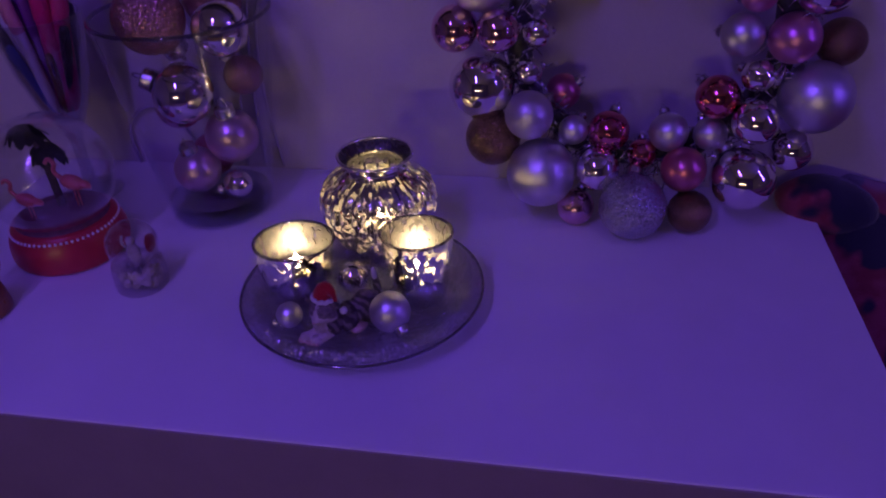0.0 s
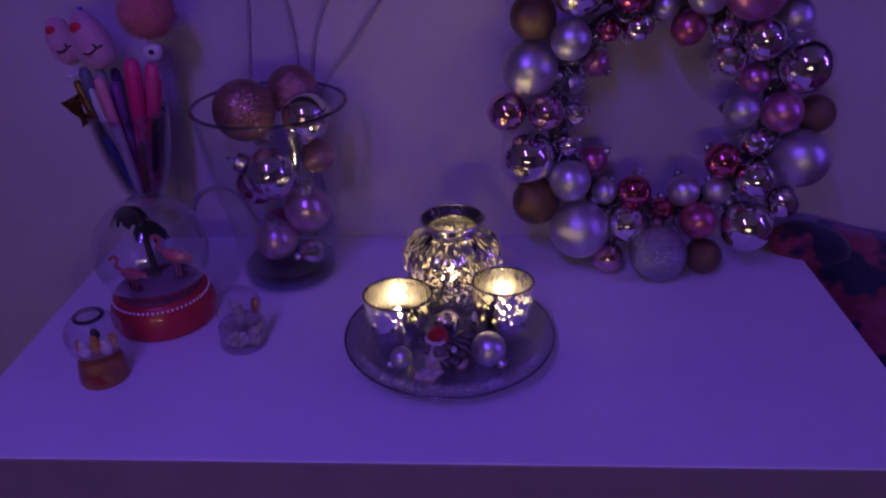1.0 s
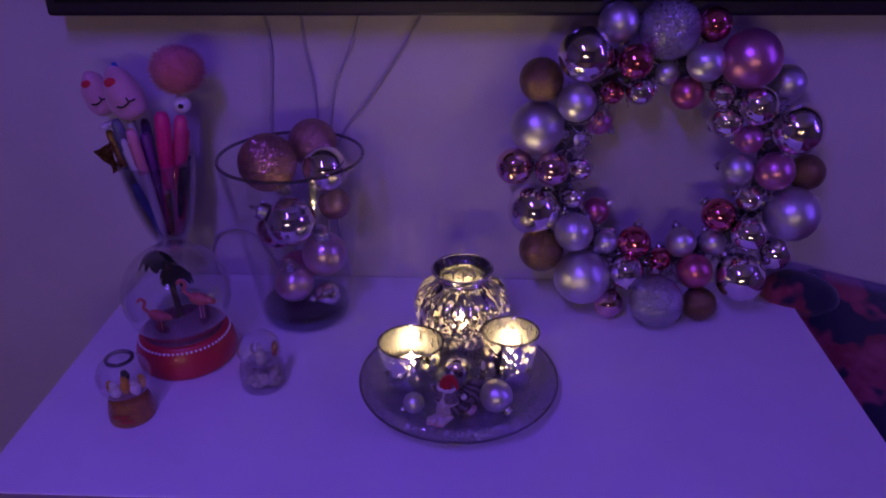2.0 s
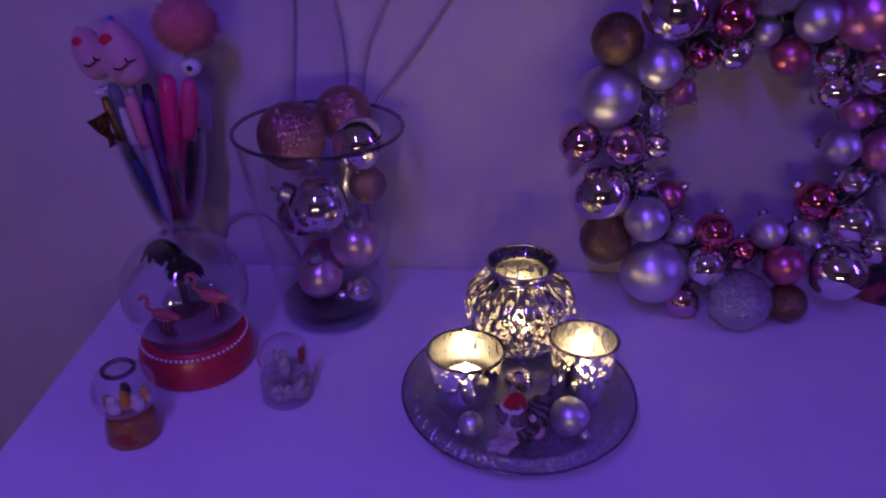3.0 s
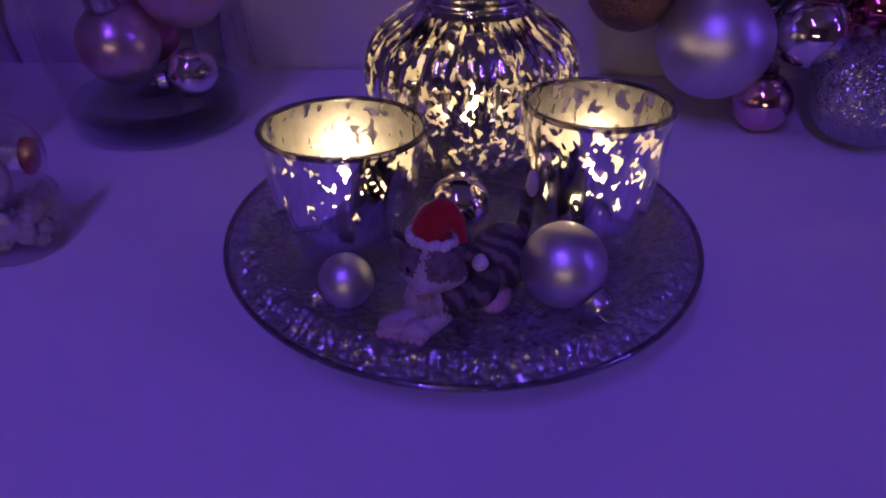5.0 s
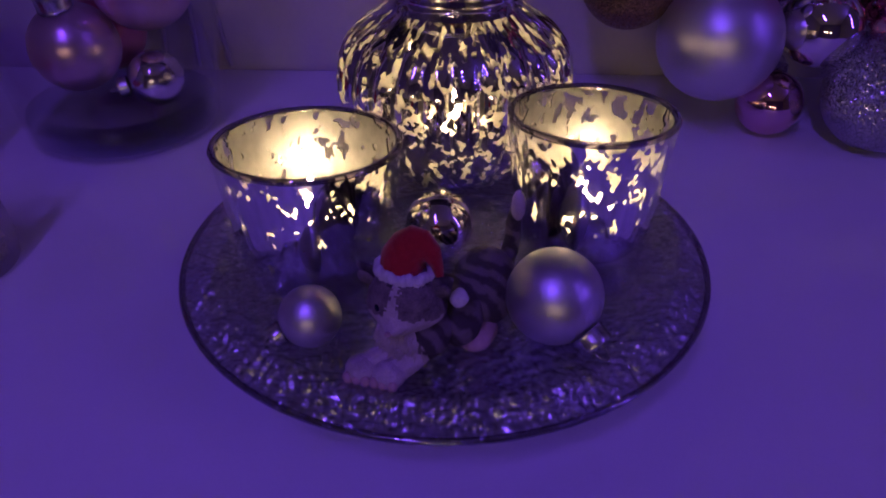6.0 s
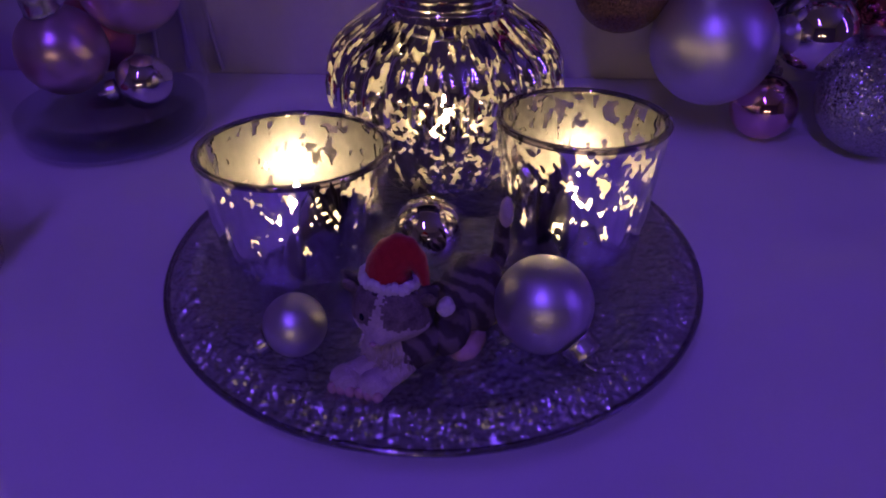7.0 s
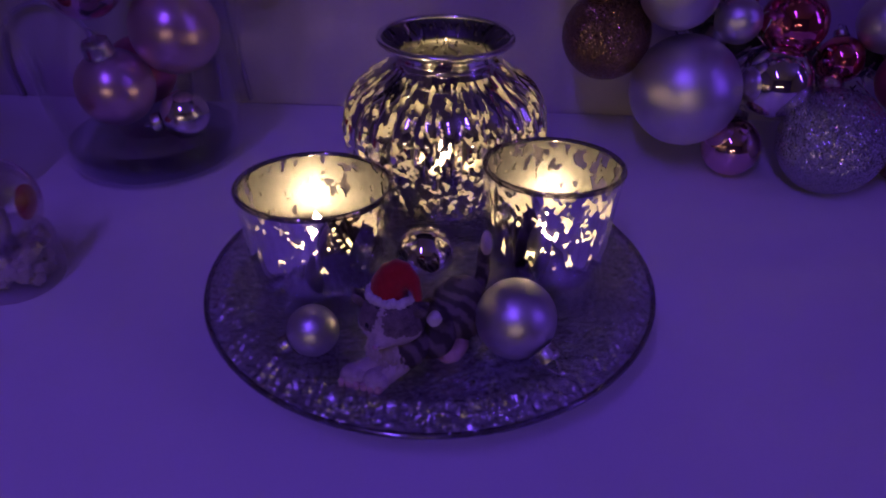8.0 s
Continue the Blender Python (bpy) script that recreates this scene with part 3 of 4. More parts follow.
def votive(at, r0, r1, h, amount, label, flutes=14, scale=165.0):
    """Clear fluted glass with a thick foot; the flaking silver lies on its inner side."""
    th = thing("candle_holder", at, label, "candle holder", group="mercury glass candle holders")
    clear = glass("holder_glass", (0.94, 0.94, 0.95), 0.03, power=2.0, extra=0.03)

    def side(k, inset=0.0):
        return (r0 + (r1 - r0) * (0.25 * k + 0.75 * k ** 0.9) - inset, 0.003 + (h - 0.0045) * k)

    def lobes(depth):
        return lambda a, z: 1.0 - depth * abs(math.sin(flutes * a / 2)) ** 0.8 * max(0.0, min(1.0, (h - 0.004 - z) / 0.008))

    steps = [i / 12 for i in range(13)]
    wall = [(0, 0.0014), (r0 * 0.70, 0.0010), (r0 * 0.84, 0), (r0 * 0.93, 0.0004), (r0 * 0.985, 0.0016)] + [side(k) for k in steps]
    part("glass_wall", lathe(wall, flutes * 8, lobes(0.030)), clear, th, "clear fluted glass with a thick foot")
    low = [k for k in steps if side(k)[1] > 0.0095]
    coat = [(0, 0.0072), (r0 * 0.74, 0.0074), (r0 - 0.0034, 0.0082)] + [side(k, 0.0017) for k in low]
    part("silver_coat", lathe(coat, flutes * 8, lobes(0.022)), mercury("mercury_outer", r1, h, amount, scale=scale, clear_foot=-1.0, rise=0.17), th, "mirror silver with flaked patches")
    inn = [(0, 0.0078), (r0 * 0.74, 0.0080), (r0 - 0.0042, 0.0088)] + [side(k, 0.0024) for k in low]
    part("inner_coat", lathe(inn, 84), mercury("mercury_inner", r1, h, amount + 0.012, inner=True, clear_foot=-1.0, scale=scale, rise=0.17), th, "flaked silver lining")
    rim = [((r1 - 0.0011) * math.cos(a * math.pi / 40), (r1 - 0.0011) * math.sin(a * math.pi / 40), h - 0.0014) for a in range(81)]
    part("rim", tube(rim, 0.00125, 8, smooth=0), glass("holder_rim", (0.42, 0.40, 0.46), 0.04, extra=0.12), th, "rounded clear rim")
    return th


Zp = TOP + 0.0215
LEAN = pose(0, 0, 0, -3.6, 0, 0)     # the plate dips a little towards the wall


def leaning(x, y, z):
    return Matrix.Translation((x, y, z)) @ LEAN


votive(leaning(-0.0415, -0.021, Zp - 0.0006), 0.0236, 0.0303, 0.0490, 0.800, "short silvered mercury-glass candle holder on the plate")
tealight(leaning(-0.0415, -0.0205, Zp + 0.0080), "lit tealight in the short silvered glass")
votive(leaning(0.0485, -0.012, Zp - 0.0006), 0.0208, 0.0271, 0.0560, 0.765, "taller silvered mercury-glass candle holder on the plate")
tealight(leaning(0.0485, -0.0115, Zp + 0.0080), "lit tealight in the taller silvered glass")


def ribbed_jar():
    th = thing("candle_jar", (0.003, 0.062, Zp), "bulbous ribbed mercury-glass jar with a flared lip", "candle jar")
    def ribs(a, z):
        k = max(0.0, min(1.0, z / 0.008)) * max(0.0, min(1.0, (0.064 - z) / 0.010))
        return 1.0 - 0.050 * k * (1 - abs(math.cos(13 * a)) ** 0.8)
    prof = rounded([(0.026, 0.0), (0.034, 0.003), (0.0447, 0.021), (0.0488, 0.038), (0.0447, 0.055), (0.029, 0.0655), (0.0225, 0.0700), (0.0235, 0.0735), (0.0285, 0.0772), (0.0302, 0.0792)], 3)
    part("jar_wall", lathe([(0, 0)] + prof, 208, ribs), mercury("jar_outer", 0.045, 0.082, 0.645, scale=235.0, rise=0.0, solid_above=0.0675, clear_foot=-1.0), th, "ribbed silvered glass with flaked patches")
    inn = rounded([(0.0290, 0.0786), (0.0225, 0.0735), (0.0212, 0.0700), (0.0275, 0.0640), (0.0435, 0.054), (0.0470, 0.038), (0.0425, 0.021), (0.030, 0.005), (0, 0.003)], 2)
    part("inner_coat", lathe(inn, 84), mercury("jar_inner", 0.045, 0.082, 0.651, inner=True, scale=235.0, rise=0.0, clear_foot=-1.0), th, "flaked silver lining")
    rim = [(0.0294 * math.cos(a * math.pi / 40), 0.0294 * math.sin(a * math.pi / 40), 0.0790) for a in range(81)]
    part("rim", tube(rim, 0.0013, 8, smooth=0), SILVER_METAL, th, "rolled silver lip")


ribbed_jar()
tealight((0.003, 0.062, Zp + 0.0045), "lit tealight inside the ribbed jar")

B = "baubles on the plate"
loose_ball("SM", (0.0360, -0.0525, Zp + 0.0148), 0.0146, (0.62, -0.55, -0.50), "satin silver bauble lying on the glass plate", B)
loose_ball("SM", (-0.0365, -0.0590, Zp + 0.0102), 0.0094, (-0.85, -0.35, -0.38), "small satin silver bauble lying on the glass plate", B)
loose_ball("SC", (0.0000, -0.0150, Zp + 0.0150), 0.0118, (0.1, 0.3, -1), "mirror-bright silver bauble between the candle holders", B)


# ---- kitten figurine ----
def kitten():
    grey, nt, out = mat("tabby_resin")
    pb = node(nt, "ShaderNodeBsdfPrincipled", Roughness=0.8)
    v = coords(nt)
    wave = node(nt, "ShaderNodeTexWave", Scale=62.0, Distortion=9.0, Detail=4.0)
    wave.bands_direction = "DIAGONAL"
    nt.links.new(v, wave.inputs["Vector"])
    nt.links.new(ramp(nt, wave.outputs["Fac"], (0.045, 0.036, 0.040), (0.15, 0.12, 0.13), 0.25, 0.8), pb.inputs["Base Color"])
    nt.links.new(bump_of(nt, noise_of(nt, v, 1500.0, 3.0), 0.7, 0.0006), pb.inputs["Normal"])
    nt.links.new(pb.outputs[0], out.inputs[0])
    white = surface("white_resin", (0.52, 0.45, 0.45), (0.36, 0.30, 0.31), rough=0.8, grain=300.0, fine=1600.0, bump=0.7)
    pink = surface("pink_resin", (0.50, 0.33, 0.35), (0.42, 0.27, 0.30), rough=0.7, grain=300.0, bump=0.4)
    red = surface("red_felt", (0.42, 0.012, 0.012), (0.30, 0.006, 0.008), rough=0.9, grain=500.0, fine=2500.0, bump=0.6, sheen=0.3)
    fluff = surface("white_fluff", (0.75, 0.72, 0.74), (0.55, 0.52, 0.55), rough=0.95, grain=900.0, fine=2500.0, bump=1.0)
    dark = surface("dark_eye", (0.01, 0.015, 0.03), rough=0.15)
    patch = surface("dark_tabby", (0.24, 0.19, 0.19), (0.05, 0.04, 0.042), rough=0.8, grain=260.0, fine=1600.0, bump=0.6)
    bm = bmesh.new()
    def e(c, s, mi, wob=0.0006, turn=None, u=22, v=14):
        blob(bm, c, s, u, v, turn, mi, wob, 350.0)
    e((0.016, 0.022, 0.012), (0.0105, 0.014, 0.012), 0)                      # haunch
    e((0.010, 0.010, 0.011), (0.0090, 0.013, 0.0095), 0, turn=pose(0, 0, 0, 0, 0, 20))
    e((0.004, -0.002, 0.012), (0.0085, 0.0085, 0.0095), 0)                   # shoulder
    e((-0.001, -0.0065, 0.0120), (0.0078, 0.0058, 0.0085), 1, 0)              # ruff
    hc, hr = Vector((0.0, -0.004, 0.0245)), Vector((0.0110, 0.0098, 0.0102))   # head, painted by region
    got = bmesh.ops.create_uvsphere(bm, u_segments=80, v_segments=56, radius=1.0)
    faces = {f for w in got["verts"] for f in w.link_faces}
    for f in faces:
        u = f.calc_center_median()
        u = u + 0.10 * Vector((noise.noise(u * 5), 0, noise.noise(u * 5 + Vector((9, 3, 1))))) + 0.07 * Vector((noise.noise(u * 17), 0, noise.noise(u * 15 + Vector((4, 7, 2)))))
        if u.y < -0.25 and (abs(u.x + 0.08) < 0.19 - 0.17 * u.z or u.z < 0.0 - 0.25 * abs(u.x)):
            f.material_index = 1
        elif u.y < -0.15 and -0.25 < u.z < 0.75:
            f.material_index = 6
    for w in got["verts"]:
        u = w.co.copy()
        out = 0.0042 * math.exp(-((u.x + 0.08) ** 2 + (u.z + 0.42) ** 2) / 0.10) if u.y < 0 else 0.0
        wide = 1.0 + 0.10 * math.exp(-((u.z + 0.35) / 0.3) ** 2)
        w.co = hc + Vector((u.x * hr.x * wide, u.y * hr.y - out, u.z * hr.z))
    for s in (-1, 1):
        e((s * 0.0043 - 0.001, -0.0118, 0.0252), (0.0014, 0.0012, 0.0014), 5, 0, None, 12, 8)
    e((-0.0009, -0.0176, 0.0214), (0.0010, 0.0008, 0.0007), 2, 0, None, 10, 8)
    fur = random.Random(2)
    for k in range(90):                                                      # tufts on the chest and cheeks
        x = fur.uniform(-0.0085, 0.0075)
        z = fur.uniform(0.007, 0.0165)
        y = -0.0116 + 70 * (x + 0.0005) ** 2
        tube([(x, y, z), (x + fur.uniform(-0.0008, 0.0008), y - 0.0018, z - fur.uniform(0.0015, 0.0032))], 0.00042, 5, lambda t: 1 - 0.8 * t, bm, 1)
    for s in (-1, 1):
        got = bmesh.ops.create_cone(bm, cap_ends=True, segments=14, radius1=0.0050, radius2=0.0006, depth=0.0088,
                                    matrix=Matrix.Translation((s * 0.0108, -0.0045, 0.0312)) @ pose(0, 0, 0, 14, s * 40, 0) @ Matrix.Diagonal((1, 0.5, 1, 1)))
        e((s * 0.0108, -0.0066, 0.0303), (0.0020, 0.0008, 0.0030), 6, 0, pose(0, 0, 0, 10, s * 38, 0), 12, 8)
    for x0, x1 in ((-0.0030, -0.0095), (0.0030, -0.0015)):                   # front legs and paws
        tube([(x0 + 0.003, -0.003, 0.009), (x0, -0.008, 0.006), (x1, -0.0135, 0.0042)], 0.0040, 12, bm=bm, mi=1, smooth=2)
        e((x1 - 0.0008, -0.0150, 0.0042), (0.0050, 0.0046, 0.0040), 1, 0)
        for k in (-1, 0, 1):
            e((x1 - 0.0012 + k * 0.0026, -0.0186, 0.0034), (0.0016, 0.0015, 0.0020), 2, 0, None, 10, 8)
    e((0.017, 0.010, 0.0045), (0.0060, 0.0085, 0.0045), 2, 0.0005)           # hind foot
    tube([(0.018, 0.030, 0.010), (0.022, 0.034, 0.020), (0.0225, 0.030, 0.032), (0.0245, 0.026, 0.0415)], 0.0032, 12,
         lambda t: 1.0 - 0.45 * t, bm, 0, 3)
    e((0.0246, 0.0258, 0.0405), (0.0021, 0.0022, 0.0050), 1, 0.0003)          # tail tip
    hat = pose(-0.0006, -0.0030, 0.0322, -4, 2, 0) @ Matrix.Diagonal((0.80, 0.74, 0.92, 1))
    def place(p):
        return hat @ Vector(p)
    rings = [(0.0092, 0.0, 0, 0), (0.0090, 0.003, 0, 0.0004), (0.0080, 0.0062, 0.0012, 0.001), (0.0064, 0.0090, 0.0035, 0.0015), (0.0048, 0.0095, 0.0072, 0.001),
             (0.0036, 0.0065, 0.0105, 0.0005), (0.0026, 0.0015, 0.0125, 0.0), (0.0016, -0.0035, 0.0135, -0.0005)]
    loops = []
    for i, (r, z, dx, dy) in enumerate(rings):
        tip = min(1.0, i / 5.0) * 1.9
        loop = []
        for k in range(20):
            a = 2 * math.pi * k / 20
            x, y = r * math.cos(a), r * math.sin(a) * 0.9
            loop.append(bm.verts.new(place((dx + x * math.cos(tip), dy + y, z - x * math.sin(tip)))))
        loops.append(loop)
    for a, b in zip(loops, loops[1:]):
        for k in range(20):
            f = bm.faces.new((a[k], a[(k + 1) % 20], b[(k + 1) % 20], b[k]))
            f.material_index = 3
    for k in range(28):                                                      # fur band
        a = 2 * math.pi * k / 28
        e(place((0.0093 * math.cos(a), 0.0086 * math.sin(a), 0.0005 + 0.0003 * (k % 3))), (0.0015, 0.0015, 0.0020), 4, 0.0006, None, 8, 6)
    e(place((0.0195, 0.0010, -0.0062)), (0.0026, 0.0026, 0.0026), 4, 0.0006)
    ob = part("kitten_figurine", bm, [grey, white, pink, red, fluff, dark, patch], at=pose(-0.0058, -0.062, Zp - 0.0004, 0, 0, -14))
    tagged(ob, "small grey and white resin kitten figurine in a red hat", "figurine")


kitten()


# ---- snow globes ----
def flamingo(bm, x, y, z, s, flip=1):
    blob(bm, (x, y, z), (0.0085 * s, 0.0050 * s, 0.0050 * s), 16, 10, pose(0, 0, 0, 0, 15 * flip, 0))
    blob(bm, (x + flip * 0.008 * s, y, z - 0.001 * s), (0.005 * s, 0.003 * s, 0.0025 * s), 12, 8, pose(0, 0, 0, 0, 25 * flip, 0))
    tube([(x - flip * 0.006 * s, y, z + 0.002 * s), (x - flip * 0.012 * s, y, z + 0.007 * s), (x - flip * 0.008 * s, y, z + 0.013 * s), (x - flip * 0.012 * s, y, z + 0.017 * s), (x - flip * 0.015 * s, y, z + 0.013 * s)], 0.0014 * s, 8, bm=bm, smooth=3)
    for d in (-0.001, 0.002):
        tube([(x + d, y, z), (x + d * 1.2, y, z - 0.017 * s)], 0.0007, 6, bm=bm)


def large_globe():
    th = thing("snow_globe", (-0.281, 0.050, TOP), "large flamingo snow globe on a red pearl-trimmed base", "snow globe")
    base = rounded([(0, 0), (0.0445, 0), (0.0480, 0.0015), (0.0498, 0.008), (0.0490, 0.020), (0.0452, 0.030), (0.0425, 0.0345), (0.040, 0.0355), (0, 0.0355)], 2)
    body = part("base", lathe(base, 72), RED_RESIN, th, "glossy red resin base")
    bead = bmesh.new()
    bmesh.ops.create_uvsphere(bead, u_segments=10, v_segments=7, radius=0.00135)
    bead = mesh_of("pearl", bead, PEARL)
    for i in range(64):
        a = 2 * math.pi * i / 64
        part("pearl", bead, PEARL, body, at=(0.0450 * math.cos(a), 0.0450 * math.sin(a), 0.0306))
    part("ground_disc", lathe([(0, 0.0385), (0.030, 0.0385), (0.0385, 0.0372), (0.0392, 0.0350)], 48),
         surface("dark_sand", (0.20, 0.07, 0.09), (0.10, 0.04, 0.06), rough=0.7, grain=200.0, fine=900.0, bump=0.5), th, "dark sparkling ground")
    part("dome", lathe([(0.0525 * math.sin(t), 0.0745 - 0.0525 * math.cos(t)) for t in [math.radians(46 + i * 134 / 30) for i in range(31)]], 72), CLEAR, th, "clear glass dome")
    leaf = surface("dark_palm", (0.012, 0.030, 0.016), (0.006, 0.016, 0.010), rough=0.6, grain=200.0)
    bark = surface("palm_trunk", (0.10, 0.07, 0.06), (0.05, 0.035, 0.03), rough=0.8, grain=400.0, bump=0.5)
    tree = part("palm_trunk", tube([(-0.006, 0.010, 0.037), (-0.008, 0.012, 0.060), (-0.012, 0.012, 0.107)], 0.0040, 10, lambda t: 1 - 0.35 * t), bark, th, "dark palm trunk")
    r2 = random.Random(8)
    for cx, cz, n in ((-0.006, 0.092, 15), (-0.020, 0.108, 15)):
        for k in range(n):
            a = 2 * math.pi * k / n + r2.uniform(-0.2, 0.2)
            ln = r2.uniform(0.012, 0.021)
            bm = bmesh.new()
            prev = None
            for i in range(6):
                t = i / 5
                c = Vector((cx + math.cos(a) * ln * t, 0.012 + math.sin(a) * ln * t * 0.9, cz + r2.uniform(0.002, 0.008) * math.sin(t * 2.4) - 0.013 * t * t))
                w = 0.0060 * math.sin(math.pi * (0.12 + 0.86 * t)) + 0.0004
                n_ = Vector((-math.sin(a), math.cos(a), 0)) * w
                row = [bm.verts.new(c - n_ - Vector((0, 0, 0.0016))), bm.verts.new(c), bm.verts.new(c + n_ - Vector((0, 0, 0.0016)))]
                if prev:
                    bm.faces.new((prev[0], prev[1], row[1], row[0]))
                    bm.faces.new((prev[1], prev[2], row[2], row[1]))
                prev = row
            bmesh.ops.solidify(bm, geom=bm.faces[:], thickness=0.0006)
            part("palm_frond", bm, leaf, th)
    coral = surface("flamingo_paint", (0.62, 0.16, 0.15), (0.52, 0.11, 0.12), rough=0.4, grain=200.0)
    bm = bmesh.new()
    flamingo(bm, 0.023, -0.004, 0.070, 1.3)
    part("flamingo_shape", bm, coral, th, "coral pink bird shape")
    bm = bmesh.new()
    flamingo(bm, -0.018, -0.014, 0.056, 1.15)
    part("flamingo_shape", bm, coral, th, "coral pink bird shape")
    bm = bmesh.new()
    for i in range(40):
        blob(bm, (r2.uniform(-0.03, 0.03), r2.uniform(-0.03, 0.02), 0.039), (0.0006, 0.0006, 0.0005), 6, 4)
    tagged(part("glitter_flakes", bm, SILVER_METAL, th, "loose silver glitter"), kind="stuff")


large_globe()


def amber_globe():
    th = thing("snow_globe", pose(-0.300, -0.047, TOP, 0, 0, 10), "small snow globe with coloured figures on an amber base", "snow globe")
    amber = surface("amber_resin", (0.36, 0.16, 0.03), (0.16, 0.065, 0.016), rough=0.3, grain=120.0, bump=0.2, coat=0.4)
    part("base", lathe(rounded([(0, 0), (0.0195, 0), (0.0208, 0.002), (0.0200, 0.012), (0.0180, 0.022), (0.0165, 0.0255), (0, 0.0260)], 2), 48), amber, th, "amber brown base")
    red = surface("red_lettering", (0.36, 0.03, 0.02), rough=0.5)
    for x, z, w in ((-0.004, 0.0135, 0.015), (0.001, 0.0085, 0.011)):
        bm = bmesh.new()
        rows = []
        for i in range(9):
            a = -math.pi / 2 + (x + w * (i / 8 - 0.5)) / 0.0206
            rows.append([bm.verts.new((0.0211 * math.cos(a), 0.0211 * math.sin(a), z + dz)) for dz in (-0.0016, 0.0016)])
        for p, q in zip(rows, rows[1:]):
            bm.faces.new((p[0], q[0], q[1], p[1]))
        part("label_bar", bm, red, th, "red illegible lettering bar")
    part("dome", lathe([(0.0236 * math.sin(t), 0.0445 - 0.0236 * math.cos(t)) for t in [math.radians(42 + i * 138 / 24) for i in range(25)]], 48), CLEAR, th, "clear glass dome")
    # The dome's dark curved reflection, built as a tinted tube.
    part("reflection_ring", tube([(0.0110 * math.cos(a * math.pi / 20), 0.0110 * math.sin(a * math.pi / 20), 0.0640) for a in range(41)], 0.0019, 8, smooth=0), glass("reflection_tint", (0.30, 0.28, 0.34), 0.1, extra=0.10), th, "tube standing in for a dark reflection on the dome")
    for nm, c, s, col in (("figure", (-0.008, -0.006, 0.033), (0.0052, 0.005, 0.0075), (0.75, 0.72, 0.70)), ("figure", (0.001, -0.004, 0.036), (0.0046, 0.005, 0.0085), (0.62, 0.32, 0.03)),
                          ("figure", (0.009, -0.004, 0.033), (0.0050, 0.005, 0.0070), (0.70, 0.62, 0.55)), ("figure", (0.002, -0.002, 0.0455), (0.0042, 0.0042, 0.0042), (0.02, 0.02, 0.02)),
                          ("figure", (-0.013, -0.002, 0.034), (0.0035, 0.004, 0.006), (0.60, 0.36, 0.03)), ("figure", (0.014, 0.002, 0.035), (0.0036, 0.004, 0.0065), (0.65, 0.42, 0.03))):
        bm = blob(bmesh.new(), c, s, 16, 12, None, 0, 0.0008, 300.0)
        blob(bm, (c[0], c[1] - 0.001, c[2] + s[2]), (s[0] * 0.75, s[1] * 0.75, s[0] * 0.75), 14, 10, None, 0, 0.0006, 400.0)
        part(nm, bm, surface("figure_paint", col, rough=0.4, grain=300.0), th)


amber_globe()


def clear_globe():
    th = thing("snow_globe", (-0.190, 0.004, TOP), "small frosted crystal snow globe with a pale figure", "snow globe")
    frost = glass("frosted_crystal", (0.88, 0.86, 0.88), 0.25, bump=1.0, scale=350.0, extra=0.10)
    part("base", lathe(rounded([(0, 0), (0.0195, 0), (0.0212, 0.0012), (0.0217, 0.006), (0.0212, 0.021), (0.0200, 0.0245), (0.017, 0.0255), (0, 0.0258)], 2), 48), frost, th, "pebbled frosted glass base")
    crystal = bmesh.new()
    bmesh.ops.create_icosphere(crystal, subdivisions=1, radius=0.0044)
    crystal = mesh_of("crystal", crystal, surface("white_crystal", (0.52, 0.47, 0.44), rough=0.35, grain=300.0, bump=0.3), smooth=False)
    r2 = random.Random(3)
    for i in range(64):
        a, r, z = r2.uniform(0, 6.28), r2.uniform(0.009, 0.0160), r2.uniform(0.0048, 0.0205)
        part("crystal", crystal, None, th, at=pose(r * math.cos(a), r * math.sin(a), z, r2.uniform(0, 180), r2.uniform(0, 180), 0))
    part("dome", lathe([(0.0205 * math.sin(t), 0.0400 - 0.0205 * math.cos(t)) for t in [math.radians(40 + i * 140 / 24) for i in range(25)]], 48), CLEAR, th, "clear glass dome")
    white = surface("white_figure", (0.48, 0.42, 0.40), (0.36, 0.32, 0.31), rough=0.5, grain=300.0)
    bm = blob(bmesh.new(), (0, 0, 0.031), (0.0052, 0.005, 0.0105), 16, 12, None, 0, 0.0012, 250.0)
    blob(bm, (0.0, -0.001, 0.0435), (0.0036, 0.0036, 0.0042), 14, 10, None, 0, 0.0006, 300.0)
    tube([(-0.004, 0, 0.035), (-0.008, -0.002, 0.041), (-0.006, -0.001, 0.048)], 0.0012, 8, bm=bm)
    part("figure", bm, white, th, "pale standing figure shape")
    part("figure", blob(bmesh.new(), (0.0145, 0.003, 0.0405), (0.0030, 0.007, 0.008), 14, 10, None, 0, 0.0008, 250.0), surface("red_paint", (0.26, 0.015, 0.03), rough=0.4), th, "red shape")


clear_globe()


# ---- goblet of pens ----
CUP = (-0.322, 0.150, TOP)


def goblet():
    th = thing("pen_goblet", CUP, "clear stemmed glass goblet used as a pen holder", "goblet")
    g = glass("goblet_glass", (0.84, 0.83, 0.88), extra=0.04, power=2.6)
    part("foot", lathe([(0, 0), (0.030, 0), (0.031, 0.0015), (0.022, 0.005), (0.007, 0.0095)], 48), g, th)
    part("stem", lathe([(0.007, 0.0095), (0.0055, 0.030), (0.0062, 0.058), (0.009, 0.068)], 32), g, th)
    part("bowl", lathe([(0.009, 0.068), (0.013, 0.075), (0.024, 0.098), (0.033, 0.130), (0.0375, 0.160), (0.0392, 0.178), (0.0386, 0.1795), (0.0372, 0.178), (0.0355, 0.160),
                        (0.031, 0.130), (0.022, 0.100), (0.010, 0.078), (0, 0.075)], 64), g, th)


goblet()


